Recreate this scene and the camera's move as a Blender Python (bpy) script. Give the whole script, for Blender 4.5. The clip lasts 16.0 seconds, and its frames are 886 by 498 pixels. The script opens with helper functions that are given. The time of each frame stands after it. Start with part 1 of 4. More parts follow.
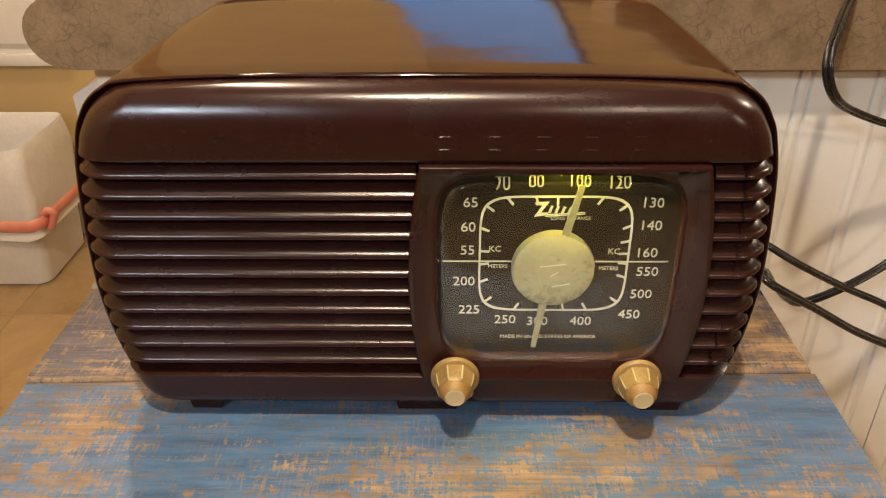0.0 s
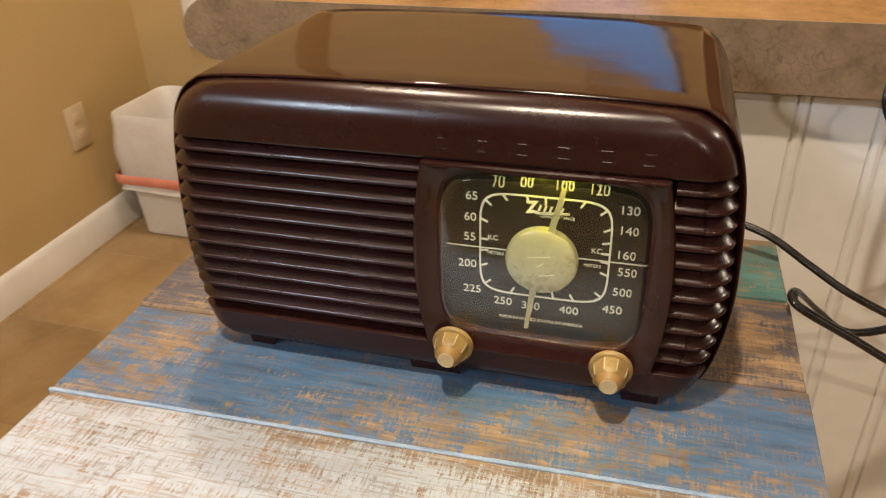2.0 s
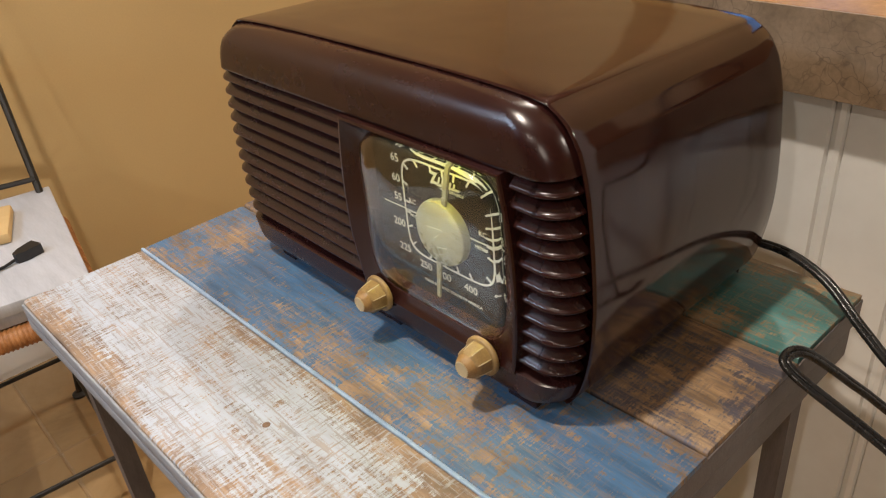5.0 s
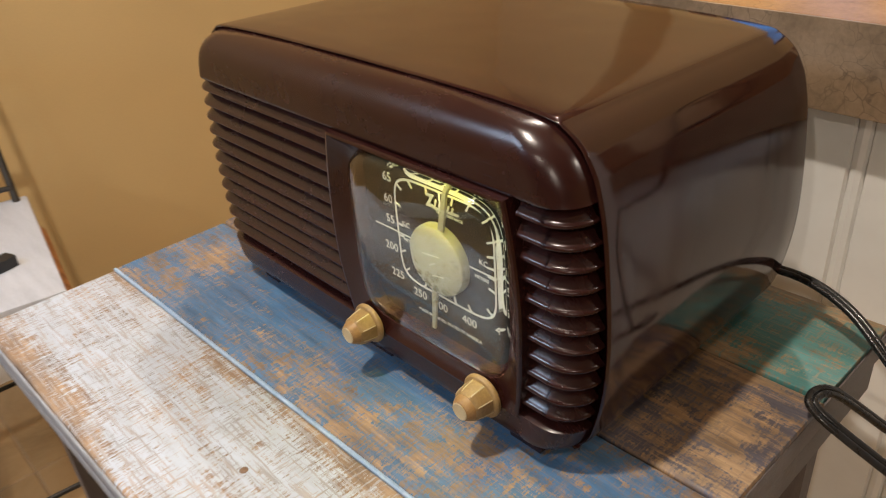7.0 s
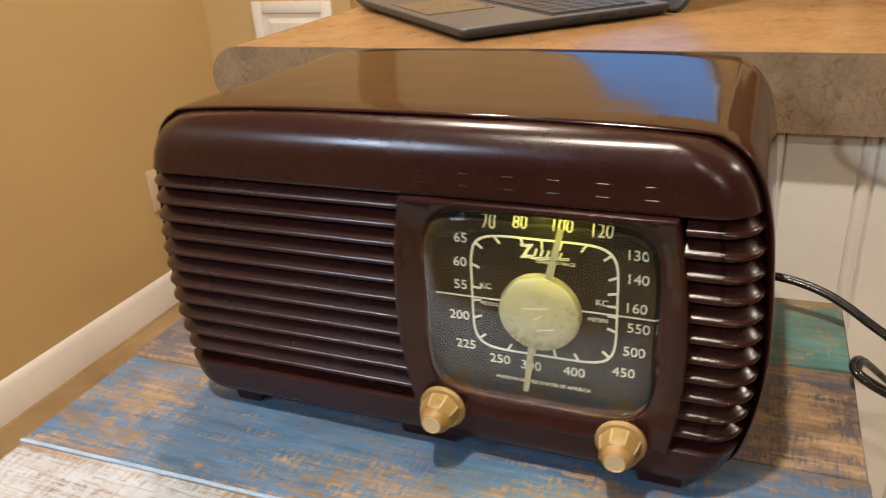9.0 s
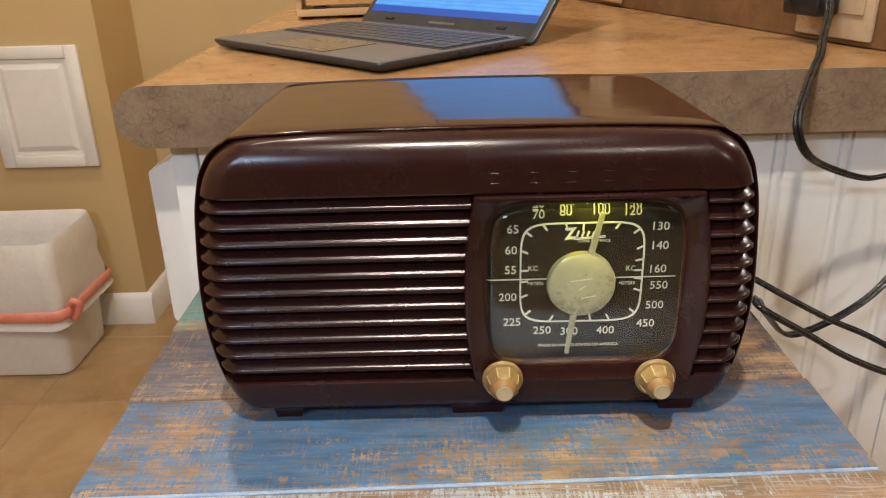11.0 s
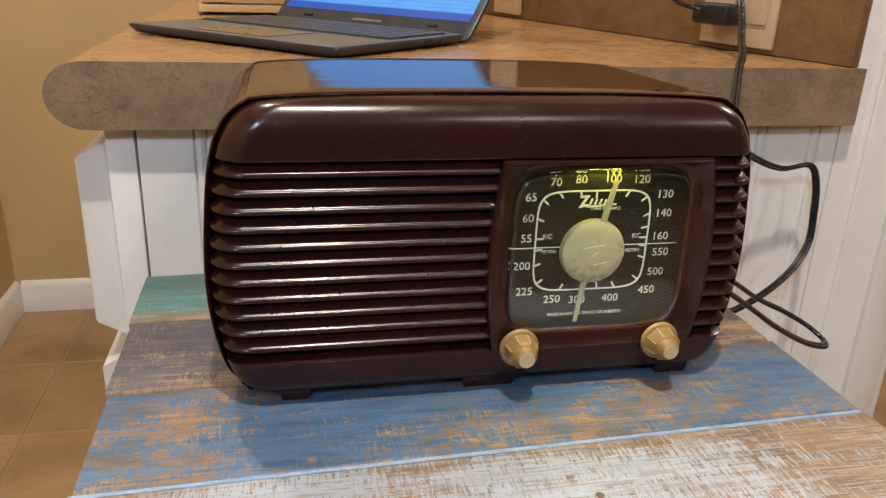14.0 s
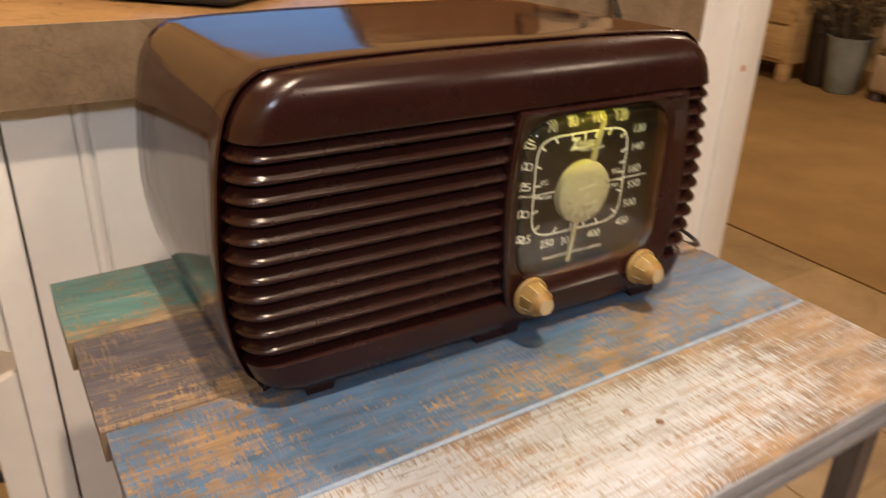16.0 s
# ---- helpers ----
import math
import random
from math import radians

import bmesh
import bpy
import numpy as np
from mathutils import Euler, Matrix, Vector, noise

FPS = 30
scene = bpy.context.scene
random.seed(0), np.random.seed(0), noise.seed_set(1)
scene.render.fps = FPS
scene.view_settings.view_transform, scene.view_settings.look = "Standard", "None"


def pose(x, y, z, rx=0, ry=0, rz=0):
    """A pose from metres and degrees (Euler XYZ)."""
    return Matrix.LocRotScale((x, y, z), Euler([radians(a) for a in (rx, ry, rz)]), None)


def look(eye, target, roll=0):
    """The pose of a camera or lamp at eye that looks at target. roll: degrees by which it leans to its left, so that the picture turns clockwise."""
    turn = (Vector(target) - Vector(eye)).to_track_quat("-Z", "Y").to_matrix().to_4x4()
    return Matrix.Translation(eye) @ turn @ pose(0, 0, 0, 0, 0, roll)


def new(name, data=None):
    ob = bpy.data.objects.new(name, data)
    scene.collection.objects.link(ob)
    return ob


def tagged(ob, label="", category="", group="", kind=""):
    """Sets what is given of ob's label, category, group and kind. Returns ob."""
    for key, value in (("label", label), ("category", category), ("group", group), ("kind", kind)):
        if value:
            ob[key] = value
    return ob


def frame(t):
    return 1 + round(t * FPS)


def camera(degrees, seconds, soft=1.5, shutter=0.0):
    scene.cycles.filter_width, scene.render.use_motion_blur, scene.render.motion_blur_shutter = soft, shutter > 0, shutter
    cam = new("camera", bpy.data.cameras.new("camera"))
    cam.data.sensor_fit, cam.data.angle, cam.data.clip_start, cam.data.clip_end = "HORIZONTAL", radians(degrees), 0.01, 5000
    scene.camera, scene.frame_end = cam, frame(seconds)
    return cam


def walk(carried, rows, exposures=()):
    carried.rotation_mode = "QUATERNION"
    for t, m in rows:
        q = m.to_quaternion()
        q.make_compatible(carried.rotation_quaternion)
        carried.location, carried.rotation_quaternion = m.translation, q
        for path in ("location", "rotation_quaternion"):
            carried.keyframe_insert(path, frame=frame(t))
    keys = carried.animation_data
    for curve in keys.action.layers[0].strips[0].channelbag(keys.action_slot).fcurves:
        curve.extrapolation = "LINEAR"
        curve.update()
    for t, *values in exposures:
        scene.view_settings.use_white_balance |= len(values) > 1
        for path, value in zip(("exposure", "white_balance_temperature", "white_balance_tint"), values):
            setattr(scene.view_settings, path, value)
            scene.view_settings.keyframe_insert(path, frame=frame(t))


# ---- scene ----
cam = camera(59.8, 16.0, soft=1.15, shutter=0.5)
PATH = [
    (0, (0.004, -0.01, 1.022), (-0.023, 1.723, 0.024), -0.3),
    (0.5, (0.004, -0.02, 1.026), (-0.06, 1.708, 0.022), -0.7),
    (1, (0.012, -0.026, 1.028), (-0.125, 1.705, 0.036), -0.6),
    (1.5, (0.073, -0.031, 1.029), (-0.221, 1.683, 0.042), -1.0),
    (2, (0.102, -0.056, 1.047), (-0.383, 1.606, 0.047), -1.6),
    (2.5, (0.165, -0.06, 1.061), (-0.535, 1.53, 0.07), -2.6),
    (3, (0.236, -0.038, 1.049), (-0.781, 1.365, 0.05), -3.8),
    (3.5, (0.242, -0.045, 1.068), (-0.913, 1.232, 0.048), -3.7),
    (4, (0.29, -0.024, 1.066), (-0.933, 1.186, 0.046), -4.0),
    (4.5, (0.336, 0.032, 1.054), (-0.957, 1.161, 0.028), -5.0),
    (4.7, (0.34, 0.054, 1.043), (-0.969, 1.16, 0.011), -5.4),
    (6.8, (0.324, 0.093, 1.038), (-1.022, 1.17, 0.023), -6.0),
    (7, (0.309, 0.09, 1.032), (-0.998, 1.215, 0.019), -4.8),
    (7.5, (0.272, 0.077, 1.008), (-0.932, 1.354, 0.048), -3.2),
    (8, (0.233, 0.07, 0.996), (-0.83, 1.503, 0.093), -2.8),
    (8.5, (0.196, 0.051, 0.999), (-0.717, 1.605, 0.133), -2.7),
    (9, (0.139, -0.006, 1.013), (-0.58, 1.664, 0.18), -3.8),
    (9.2, (0.12, -0.026, 1.018), (-0.528, 1.677, 0.195), -4.4),
    (11.3, (-0.049, -0.102, 1.023), (0.017, 1.747, 0.264), -0.5),
    (11.5, (-0.064, -0.097, 1.017), (0.068, 1.752, 0.268), 0.2),
    (12, (-0.082, -0.098, 1.002), (0.311, 1.722, 0.272), 1.5),
    (12.5, (-0.118, -0.107, 1.004), (0.215, 1.72, 0.262), 0.5),
    (13, (-0.108, -0.106, 1.002), (0.211, 1.719, 0.249), 1.8),
    (13.5, (-0.116, -0.094, 1.009), (0.234, 1.735, 0.28), 1.7),
    (14, (-0.129, -0.099, 0.99), (0.27, 1.73, 0.285), 2.2),
    (14.5, (-0.156, -0.105, 0.995), (0.385, 1.695, 0.31), 1.4),
    (15, (-0.188, -0.076, 0.989), (0.439, 1.688, 0.286), 1.3),
    (15.5, (-0.212, -0.03, 0.995), (0.486, 1.672, 0.211), 1.2),
    (16, (-0.256, -0.026, 0.997), (0.7, 1.508, 0.141), 1.9),
]
walk(cam, [(t, look(eye, target, roll)) for t, eye, target, roll in PATH],
     exposures=[(0.0, 0.05, 6850, 12), (1.5, 0.02, 6650, 10), (3.0, -0.05, 5950, 10), (4.5, -0.09, 5780, 10), (7.0, -0.04, 5800, 10), (8.5, 0.17, 6050, 10), (9.0, 0.14, 6000, 10),
                (11.3, -0.05, 5680, 10), (12.5, -0.09, 5550, 10), (14.5, -0.13, 5700, 10), (15.5, -0.10, 6000, 10), (16.0, -0.06, 7000, 17)])

# ---- light ----
world = bpy.data.worlds.new("world")
world.use_nodes = True
world.node_tree.nodes["Background"].inputs[0].default_value = (1.0, 0.85, 0.68, 1)
world.node_tree.nodes["Background"].inputs[1].default_value = 0.02
scene.world = world

CEILING = 2.44
WARM, COOL = (1.0, 0.83, 0.63), (0.70, 0.85, 1.0)


def downlight(name, x, y, z, watts, radius, colour):
    data = bpy.data.lights.new(name, "AREA")
    data.shape, data.size, data.energy, data.color = "DISK", radius * 2, watts, colour
    ob = new(name, data)
    ob.location = (x, y, z)
    return ob


# out of view; last two added to brighten counter, wall and next room
LAMPS = [(-0.09, -0.10), (0.75, -1.65), (-0.55, 1.30), (2.6, 1.6)]
POWER = [30.0, 16.0, 17.0, 40.0]
for (lx, ly), watts in zip(LAMPS, POWER):
    downlight("ceiling_lamp", lx, ly, CEILING - 0.025, watts, 0.034, WARM)
# two hanging spots, added for light sources out of view: a cool one in front, and a small warm one far behind that
# rakes the cabinet end and the tan wall
SPOTS = [(Vector((-0.93, -1.20, 2.0)), Vector((0.0, 0.30, 0.80)), 0.16, 15.5, COOL), (Vector((2.40, -2.25, 2.0)), Vector((-0.30, 0.45, 0.75)), 0.05, 17.0, WARM)]
for eye, aim, radius, watts, tint in SPOTS:
    downlight("spot_light", 0, 0, 0, watts, radius, tint).matrix_world = look(eye, aim)


# ---- materials ----
def material(name, base=(0.5, 0.5, 0.5), rough=0.5, metal=0.0, coat=0.0, ior=1.5):
    m = bpy.data.materials.new(name)
    m.use_nodes = True
    b = m.node_tree.nodes["Principled BSDF"]
    b.inputs["Base Color"].default_value = (*base, 1)
    b.inputs["Roughness"].default_value = rough
    b.inputs["Metallic"].default_value = metal
    b.inputs["Coat Weight"].default_value = coat
    b.inputs["Coat Roughness"].default_value = 0.06
    b.inputs["IOR"].default_value = ior
    return m, m.node_tree.nodes, m.node_tree.links, b


def coords(nt, ln, scale=(1, 1, 1), turn=0.0, kind="Object"):
    tc = nt.new("ShaderNodeTexCoord")
    mp = nt.new("ShaderNodeMapping")
    mp.inputs["Scale"].default_value = scale
    mp.inputs["Rotation"].default_value = (0, 0, turn)
    ln.new(tc.outputs[kind], mp.inputs["Vector"])
    return mp.outputs["Vector"]


def noise_tex(nt, ln, vec, scale, detail=4.0, rough=0.55, warp=0.0):
    n = nt.new("ShaderNodeTexNoise")
    n.inputs["Scale"].default_value, n.inputs["Detail"].default_value = scale, detail
    n.inputs["Roughness"].default_value, n.inputs["Distortion"].default_value = rough, warp
    ln.new(vec, n.inputs["Vector"])
    return n.outputs["Fac"]


def ramp(nt, ln, fac, *stops):
    r = nt.new("ShaderNodeValToRGB")
    e = r.color_ramp.elements
    while len(e) < len(stops):
        e.new(0.5)
    for el, (p, c) in zip(e, stops):
        el.position = p
        el.color = (c, c, c, 1) if isinstance(c, (int, float)) else (*c, 1)
    ln.new(fac, r.inputs["Fac"])
    return r.outputs["Color"]


def mix(nt, ln, fac, a, b, blend="MIX"):
    m = nt.new("ShaderNodeMix")
    m.data_type, m.blend_type = "RGBA", blend
    for sock, v in ((m.inputs[0], fac), (m.inputs[6], a), (m.inputs[7], b)):
        if isinstance(v, (int, float)):
            sock.default_value = v
        elif isinstance(v, tuple):
            sock.default_value = (*v, 1)
        else:
            ln.new(v, sock)
    return m.outputs[2]


def maths(nt, ln, op, a, b):
    m = nt.new("ShaderNodeMath")
    m.operation = op
    for sock, v in ((m.inputs[0], a), (m.inputs[1], b)):
        if isinstance(v, (int, float)):
            sock.default_value = v
        else:
            ln.new(v, sock)
    return m.outputs[0]


def bump(nt, ln, b, height, strength, distance=0.001):
    n = nt.new("ShaderNodeBump")
    n.inputs["Strength"].default_value, n.inputs["Distance"].default_value = strength, distance
    ln.new(height, n.inputs["Height"])
    ln.new(n.outputs["Normal"], b.inputs["Normal"])


def mottled(name, dark, light, scale, rough, detail=4.0, bumps=0.0, coat=0.0, distance=0.001, stretch=(1, 1, 1), metal=0.0, fine=9.0):
    """Two scales of variation between two colours, with fine relief."""
    m, nt, ln, b = material(name, dark, rough, metal, coat)
    v = coords(nt, ln, stretch)
    big = noise_tex(nt, ln, v, scale, detail)
    small = noise_tex(nt, ln, v, scale * fine, detail)
    both = maths(nt, ln, "ADD", maths(nt, ln, "MULTIPLY", big, 0.65), maths(nt, ln, "MULTIPLY", small, 0.35))
    ln.new(ramp(nt, ln, both, (0.33, dark), (0.67, light)), b.inputs["Base Color"])
    ln.new(ramp(nt, ln, both, (0.3, max(rough - 0.07, 0.02)), (0.7, min(rough + 0.07, 1.0))), b.inputs["Roughness"])
    if bumps:
        bump(nt, ln, b, small, bumps, distance)
    return m


def bakelite_material(name, rough, wave, gloss=0.5):
    m, nt, ln, b = material(name, (0.05, 0.017, 0.012), rough, 0, 0.0, 1.53)
    v = coords(nt, ln)
    n = noise_tex(nt, ln, v, 9, 5, 0.6)
    ln.new(ramp(nt, ln, n, (0.3, (0.0185, 0.0052, 0.0044)), (0.7, (0.0275, 0.0080, 0.0066))), b.inputs["Base Color"])
    smear = noise_tex(nt, ln, coords(nt, ln, (1, 3, 1)), 28, 6, 0.65)
    ln.new(ramp(nt, ln, smear, (0.35, max(rough - 0.04, 0.03)), (0.75, rough + 0.07)), b.inputs["Roughness"])
    b.inputs["Specular IOR Level"].default_value = gloss
    ripple = noise_tex(nt, ln, v, 26, 1.5, 0.4)
    bump(nt, ln, b, ripple, wave, 0.001)
    return m


BAKELITE = bakelite_material("moulded_bakelite", 0.25, 0.03, 0.39)
BAKELITE_TOP = bakelite_material("polished_bakelite", 0.10, 0.34)
BLACK_VOID = material("grille_backing", (0.006, 0.005, 0.005), 0.9)[0]
DIAL_BLACK = mottled("dial_black", (0.004, 0.004, 0.004), (0.007, 0.007, 0.0065), 60, 0.75)
DIAL_BLACK.node_tree.nodes["Principled BSDF"].inputs["Specular IOR Level"].default_value = 0.12
DIAL_WHITE = mottled("dial_lettering", (0.44, 0.43, 0.37), (0.54, 0.53, 0.46), 90, 0.6)
POINTER = mottled("pointer_ivory", (0.21, 0.195, 0.115), (0.29, 0.27, 0.165), 40, 0.30)
HUB_WEAR = mottled("hub_wear", (0.34, 0.32, 0.22), (0.48, 0.46, 0.34), 120, 0.4)
KNOB_CREAM = mottled("aged_cream_plastic", (0.19, 0.115, 0.036), (0.345, 0.225, 0.088), 70, 0.42, bumps=0.25, distance=0.0006)
KNOB_TIP = mottled("worn_knob_tip", (0.21, 0.11, 0.028), (0.33, 0.19, 0.065), 110, 0.45, bumps=0.2)
# paler cream than the grip, for the knob ribs and tip ring
EDGE_CREAM = mottled("pale_cream_edge", (0.42, 0.32, 0.17), (0.52, 0.42, 0.25), 110, 0.5)


def glass_material():
    m, nt, ln, b = material("clear_dial_lens", (0.97, 0.98, 0.95), 0.0, 0, 0, 1.55)
    b.inputs["Transmission Weight"].default_value = 1.0
    return m


GLASS = glass_material()


def worn_paint(name, paint, paint2, wood, wood2, level, patch, patches_w, cross, edge, rim=0.36, scratch=1.0, field=0.55, end=0.0):
    """Distressed plank: paint rubbed through to the wood in patches, saw marks across, streaks along."""
    m, nt, ln, b = material(name, paint, 0.5)
    info = nt.new("ShaderNodeObjectInfo")
    tc = nt.new("ShaderNodeTexCoord")
    shift = nt.new("ShaderNodeVectorMath")
    shift.operation = "ADD"
    ln.new(tc.outputs["Object"], shift.inputs[0])
    ln.new(info.outputs["Location"], shift.inputs[1])

    def scaled(sx, sy):
        mp = nt.new("ShaderNodeMapping")
        mp.inputs["Scale"].default_value = (sx, sy, 1)
        ln.new(shift.outputs[0], mp.inputs["Vector"])
        return mp.outputs["Vector"]

    weights = ((patches_w, noise_tex(nt, ln, scaled(patch, patch * 2.0), 1.0, 6, 0.7, 0.5)),
               (0.30, noise_tex(nt, ln, scaled(11, 400), 1.0, 4, 0.65)),
               (cross, noise_tex(nt, ln, scaled(560, 75), 1.0, 4, 0.7)),
               (0.14, noise_tex(nt, ln, scaled(800, 800), 1.0, 3, 0.6)),
               (field, noise_tex(nt, ln, scaled(9, 19), 1.0, 3, 0.5)))
    total = 0.5 - sum(w for w, _ in weights) / 2
    for w, n in weights:
        total = maths(nt, ln, "ADD", total, maths(nt, ln, "MULTIPLY", n, w))
    across = weights[2][1]
    gen = nt.new("ShaderNodeSeparateXYZ")
    ln.new(tc.outputs["Generated"], gen.inputs[0])
    near = maths(nt, ln, "ABSOLUTE", maths(nt, ln, "SUBTRACT", gen.outputs["Y"], 0.5), 0.0)
    total = maths(nt, ln, "ADD", total, ramp(nt, ln, near, (rim, 0.0), (0.5, edge)))
    total = maths(nt, ln, "ADD", total, ramp(nt, ln, gen.outputs["X"], (0.5, 0.0), (1.0, end)))
    bare = ramp(nt, ln, total, (level - 0.022, 0.0), (level + 0.045, 0.93))
    grain = noise_tex(nt, ln, scaled(14, 420), 1.0, 5, 0.6)
    stain = ramp(nt, ln, noise_tex(nt, ln, scaled(30, 70), 1.0, 5, 0.65), (0.34, 0.45), (0.66, 1.0))
    wood_c = mix(nt, ln, 1.0, ramp(nt, ln, grain, (0.3, wood2), (0.66, wood)), stain, "MULTIPLY")
    paint_c = ramp(nt, ln, noise_tex(nt, ln, scaled(22, 120), 1.0, 5, 0.65), (0.32, paint2), (0.66, paint))
    hatch = ramp(nt, ln, noise_tex(nt, ln, scaled(640, 70), 1.0, 3, 0.6), (0.54, 0.0), (0.61, 0.62 * scratch))
    comb = ramp(nt, ln, noise_tex(nt, ln, scaled(45, 700), 1.0, 3, 0.6), (0.55, 0.0), (0.61, 0.5 * scratch))
    marks = maths(nt, ln, "MAXIMUM", maths(nt, ln, "MULTIPLY", hatch, ramp(nt, ln, noise_tex(nt, ln, scaled(20, 40), 1.0, 3, 0.6), (0.42, 0.0), (0.56, 1.0))), comb)
    under = mix(nt, ln, bare, wood_c, paint_c)
    ln.new(mix(nt, ln, marks, mix(nt, ln, bare, paint_c, wood_c), under), b.inputs["Base Color"])
    ln.new(ramp(nt, ln, bare, (0.0, 0.45), (1.0, 0.62)), b.inputs["Roughness"])
    height = maths(nt, ln, "SUBTRACT", maths(nt, ln, "MULTIPLY", across, 0.35), maths(nt, ln, "MULTIPLY", bare, 0.5))
    bump(nt, ln, b, height, 0.35, 0.0006)
    return m


WOOD, WOOD2 = (0.45, 0.295, 0.150), (0.26, 0.155, 0.075)
PLANK_WHITE = worn_paint("distressed_white_plank", (0.48, 0.535, 0.62), (0.39, 0.42, 0.47), (0.43, 0.275, 0.145), (0.25, 0.145, 0.07), 0.552, 40, 0.24, 0.50, 0.15, 0.27, 1.0, 0.32, 0.13)
PLANK_BLUE = worn_paint("distressed_blue_plank", (0.082, 0.180, 0.322), (0.040, 0.088, 0.160), WOOD, WOOD2, 0.530, 85, 0.50, 0.44, 0.04, 0.36, 0.7, 0.5, 0.035)
PLANK_BROWN = worn_paint("distressed_grey_brown_plank", (0.098, 0.090, 0.108), (0.045, 0.042, 0.054), WOOD, WOOD2, 0.562, 50, 0.50, 0.32, 0.09, 0.32, 0.8, 0.5, 0.05)
PLANK_TEAL = worn_paint("distressed_teal_plank", (0.07, 0.205, 0.195), (0.038, 0.125, 0.12), WOOD, WOOD2, 0.575, 40, 0.46, 0.28, 0.18, 0.30, 0.8)
PLANK_EDGE = mottled("blue_plank_edge", (0.15, 0.24, 0.38), (0.42, 0.52, 0.66), 40, 0.5, stretch=(1, 4, 1))
TUB_CREAM = mottled("cream_tub_plastic", (0.56, 0.52, 0.34), (0.66, 0.62, 0.44), 14, 0.4)
TUB_YELLOW = mottled("yellow_grain", (0.46, 0.29, 0.06), (0.60, 0.41, 0.11), 90, 0.7, bumps=0.5)
KNOT = mottled("knot_wood", (0.13, 0.075, 0.042), (0.24, 0.15, 0.09), 300, 0.6)
TABLE_SIDE = mottled("grey_painted_wood", (0.19, 0.205, 0.235), (0.35, 0.37, 0.41), 26, 0.6, bumps=0.3, stretch=(1, 1, 8))
TABLE_LEG = mottled("dark_grey_brown_wood", (0.075, 0.062, 0.060), (0.14, 0.12, 0.115), 22, 0.55, bumps=0.25, stretch=(6, 6, 1))
WHITE_PAINT = mottled("white_satin_paint", (0.72, 0.70, 0.66), (0.80, 0.785, 0.75), 6, 0.38, bumps=0.05)
TRIM_PAINT = mottled("white_trim_paint", (0.72, 0.69, 0.64), (0.79, 0.77, 0.72), 5, 0.42, bumps=0.05)
TAN_WALL = mottled("tan_wall_paint", (0.50, 0.36, 0.165), (0.56, 0.405, 0.185), 2.2, 0.72, bumps=0.12, fine=120)
CEILING_PAINT = mottled("ceiling_paint", (0.58, 0.47, 0.33), (0.64, 0.53, 0.38), 3, 0.85, bumps=0.3, fine=60)
CARPET = mottled("tan_carpet", (0.235, 0.128, 0.038), (0.37, 0.212, 0.072), 3.5, 0.95, bumps=0.9, distance=0.006, fine=70)
GROUT = mottled("grout", (0.28, 0.19, 0.10), (0.36, 0.25, 0.14), 30, 0.9)
BLACK_IRON = mottled("black_iron", (0.012, 0.011, 0.010), (0.028, 0.025, 0.022), 40, 0.45, bumps=0.2)
CORD = mottled("black_cord_vinyl", (0.008, 0.008, 0.008), (0.016, 0.015, 0.015), 80, 0.28)
PLUG = mottled("black_plug", (0.010, 0.010, 0.011), (0.022, 0.022, 0.024), 60, 0.4)
PLATE = mottled("ivory_plate", (0.56, 0.44, 0.28), (0.64, 0.52, 0.35), 30, 0.35)
PLATE_BEIGE = mottled("almond_plate", (0.50, 0.37, 0.23), (0.58, 0.45, 0.29), 30, 0.3)
BIN_PLASTIC = mottled("white_bin_plastic", (0.62, 0.58, 0.52), (0.70, 0.67, 0.61), 8, 0.45)
BIN_BAG = mottled("white_bin_liner", (0.66, 0.62, 0.56), (0.76, 0.73, 0.68), 16, 0.5, bumps=0.25, distance=0.003)
RED_TIE = mottled("red_drawstring", (0.66, 0.20, 0.13), (0.76, 0.31, 0.22), 25, 0.5)
RATTAN = mottled("woven_rattan", (0.20, 0.072, 0.018), (0.54, 0.25, 0.085), 60, 0.5, bumps=0.6, stretch=(1, 1, 0.3))
BOARD_WHITE = mottled("white_washed_board", (0.42, 0.44, 0.49), (0.55, 0.57, 0.63), 9, 0.5, stretch=(1, 7, 1), bumps=0.15)
LAPTOP_GREY = mottled("slate_laptop_shell", (0.040, 0.045, 0.055), (0.06, 0.066, 0.077), 40, 0.38, metal=0.3)
LAPTOP_DECK = mottled("silver_laptop_deck", (0.115, 0.108, 0.105), (0.155, 0.145, 0.14), 40, 0.4, metal=0.4)
LAPTOP_PAD = mottled("touchpad", (0.11, 0.085, 0.055), (0.145, 0.115, 0.08), 40, 0.3)
KEYCAP = mottled("laptop_keys", (0.035, 0.036, 0.04), (0.06, 0.06, 0.065), 60, 0.5)
RUBBER = material("black_rubber", (0.012, 0.012, 0.012), 0.8)[0]
PINE = mottled("pale_pine", (0.44, 0.27, 0.115), (0.60, 0.40, 0.19), 7, 0.5, stretch=(1, 1, 9), bumps=0.1)
DARK_WICKER = mottled("dark_wicker", (0.018, 0.012, 0.009), (0.045, 0.03, 0.02), 50, 0.7, bumps=0.8)
VASE = mottled("grey_green_vase", (0.16, 0.18, 0.165), (0.27, 0.29, 0.265), 12, 0.4)
DRIED = mottled("dried_leaves", (0.05, 0.045, 0.02), (0.14, 0.09, 0.05), 30, 0.8)
PINK = mottled("dried_pink_flower", (0.45, 0.20, 0.13), (0.6, 0.32, 0.22), 30, 0.8)
SOFA = mottled("beige_upholstery", (0.34, 0.24, 0.14), (0.44, 0.33, 0.21), 14, 0.9, bumps=0.6)
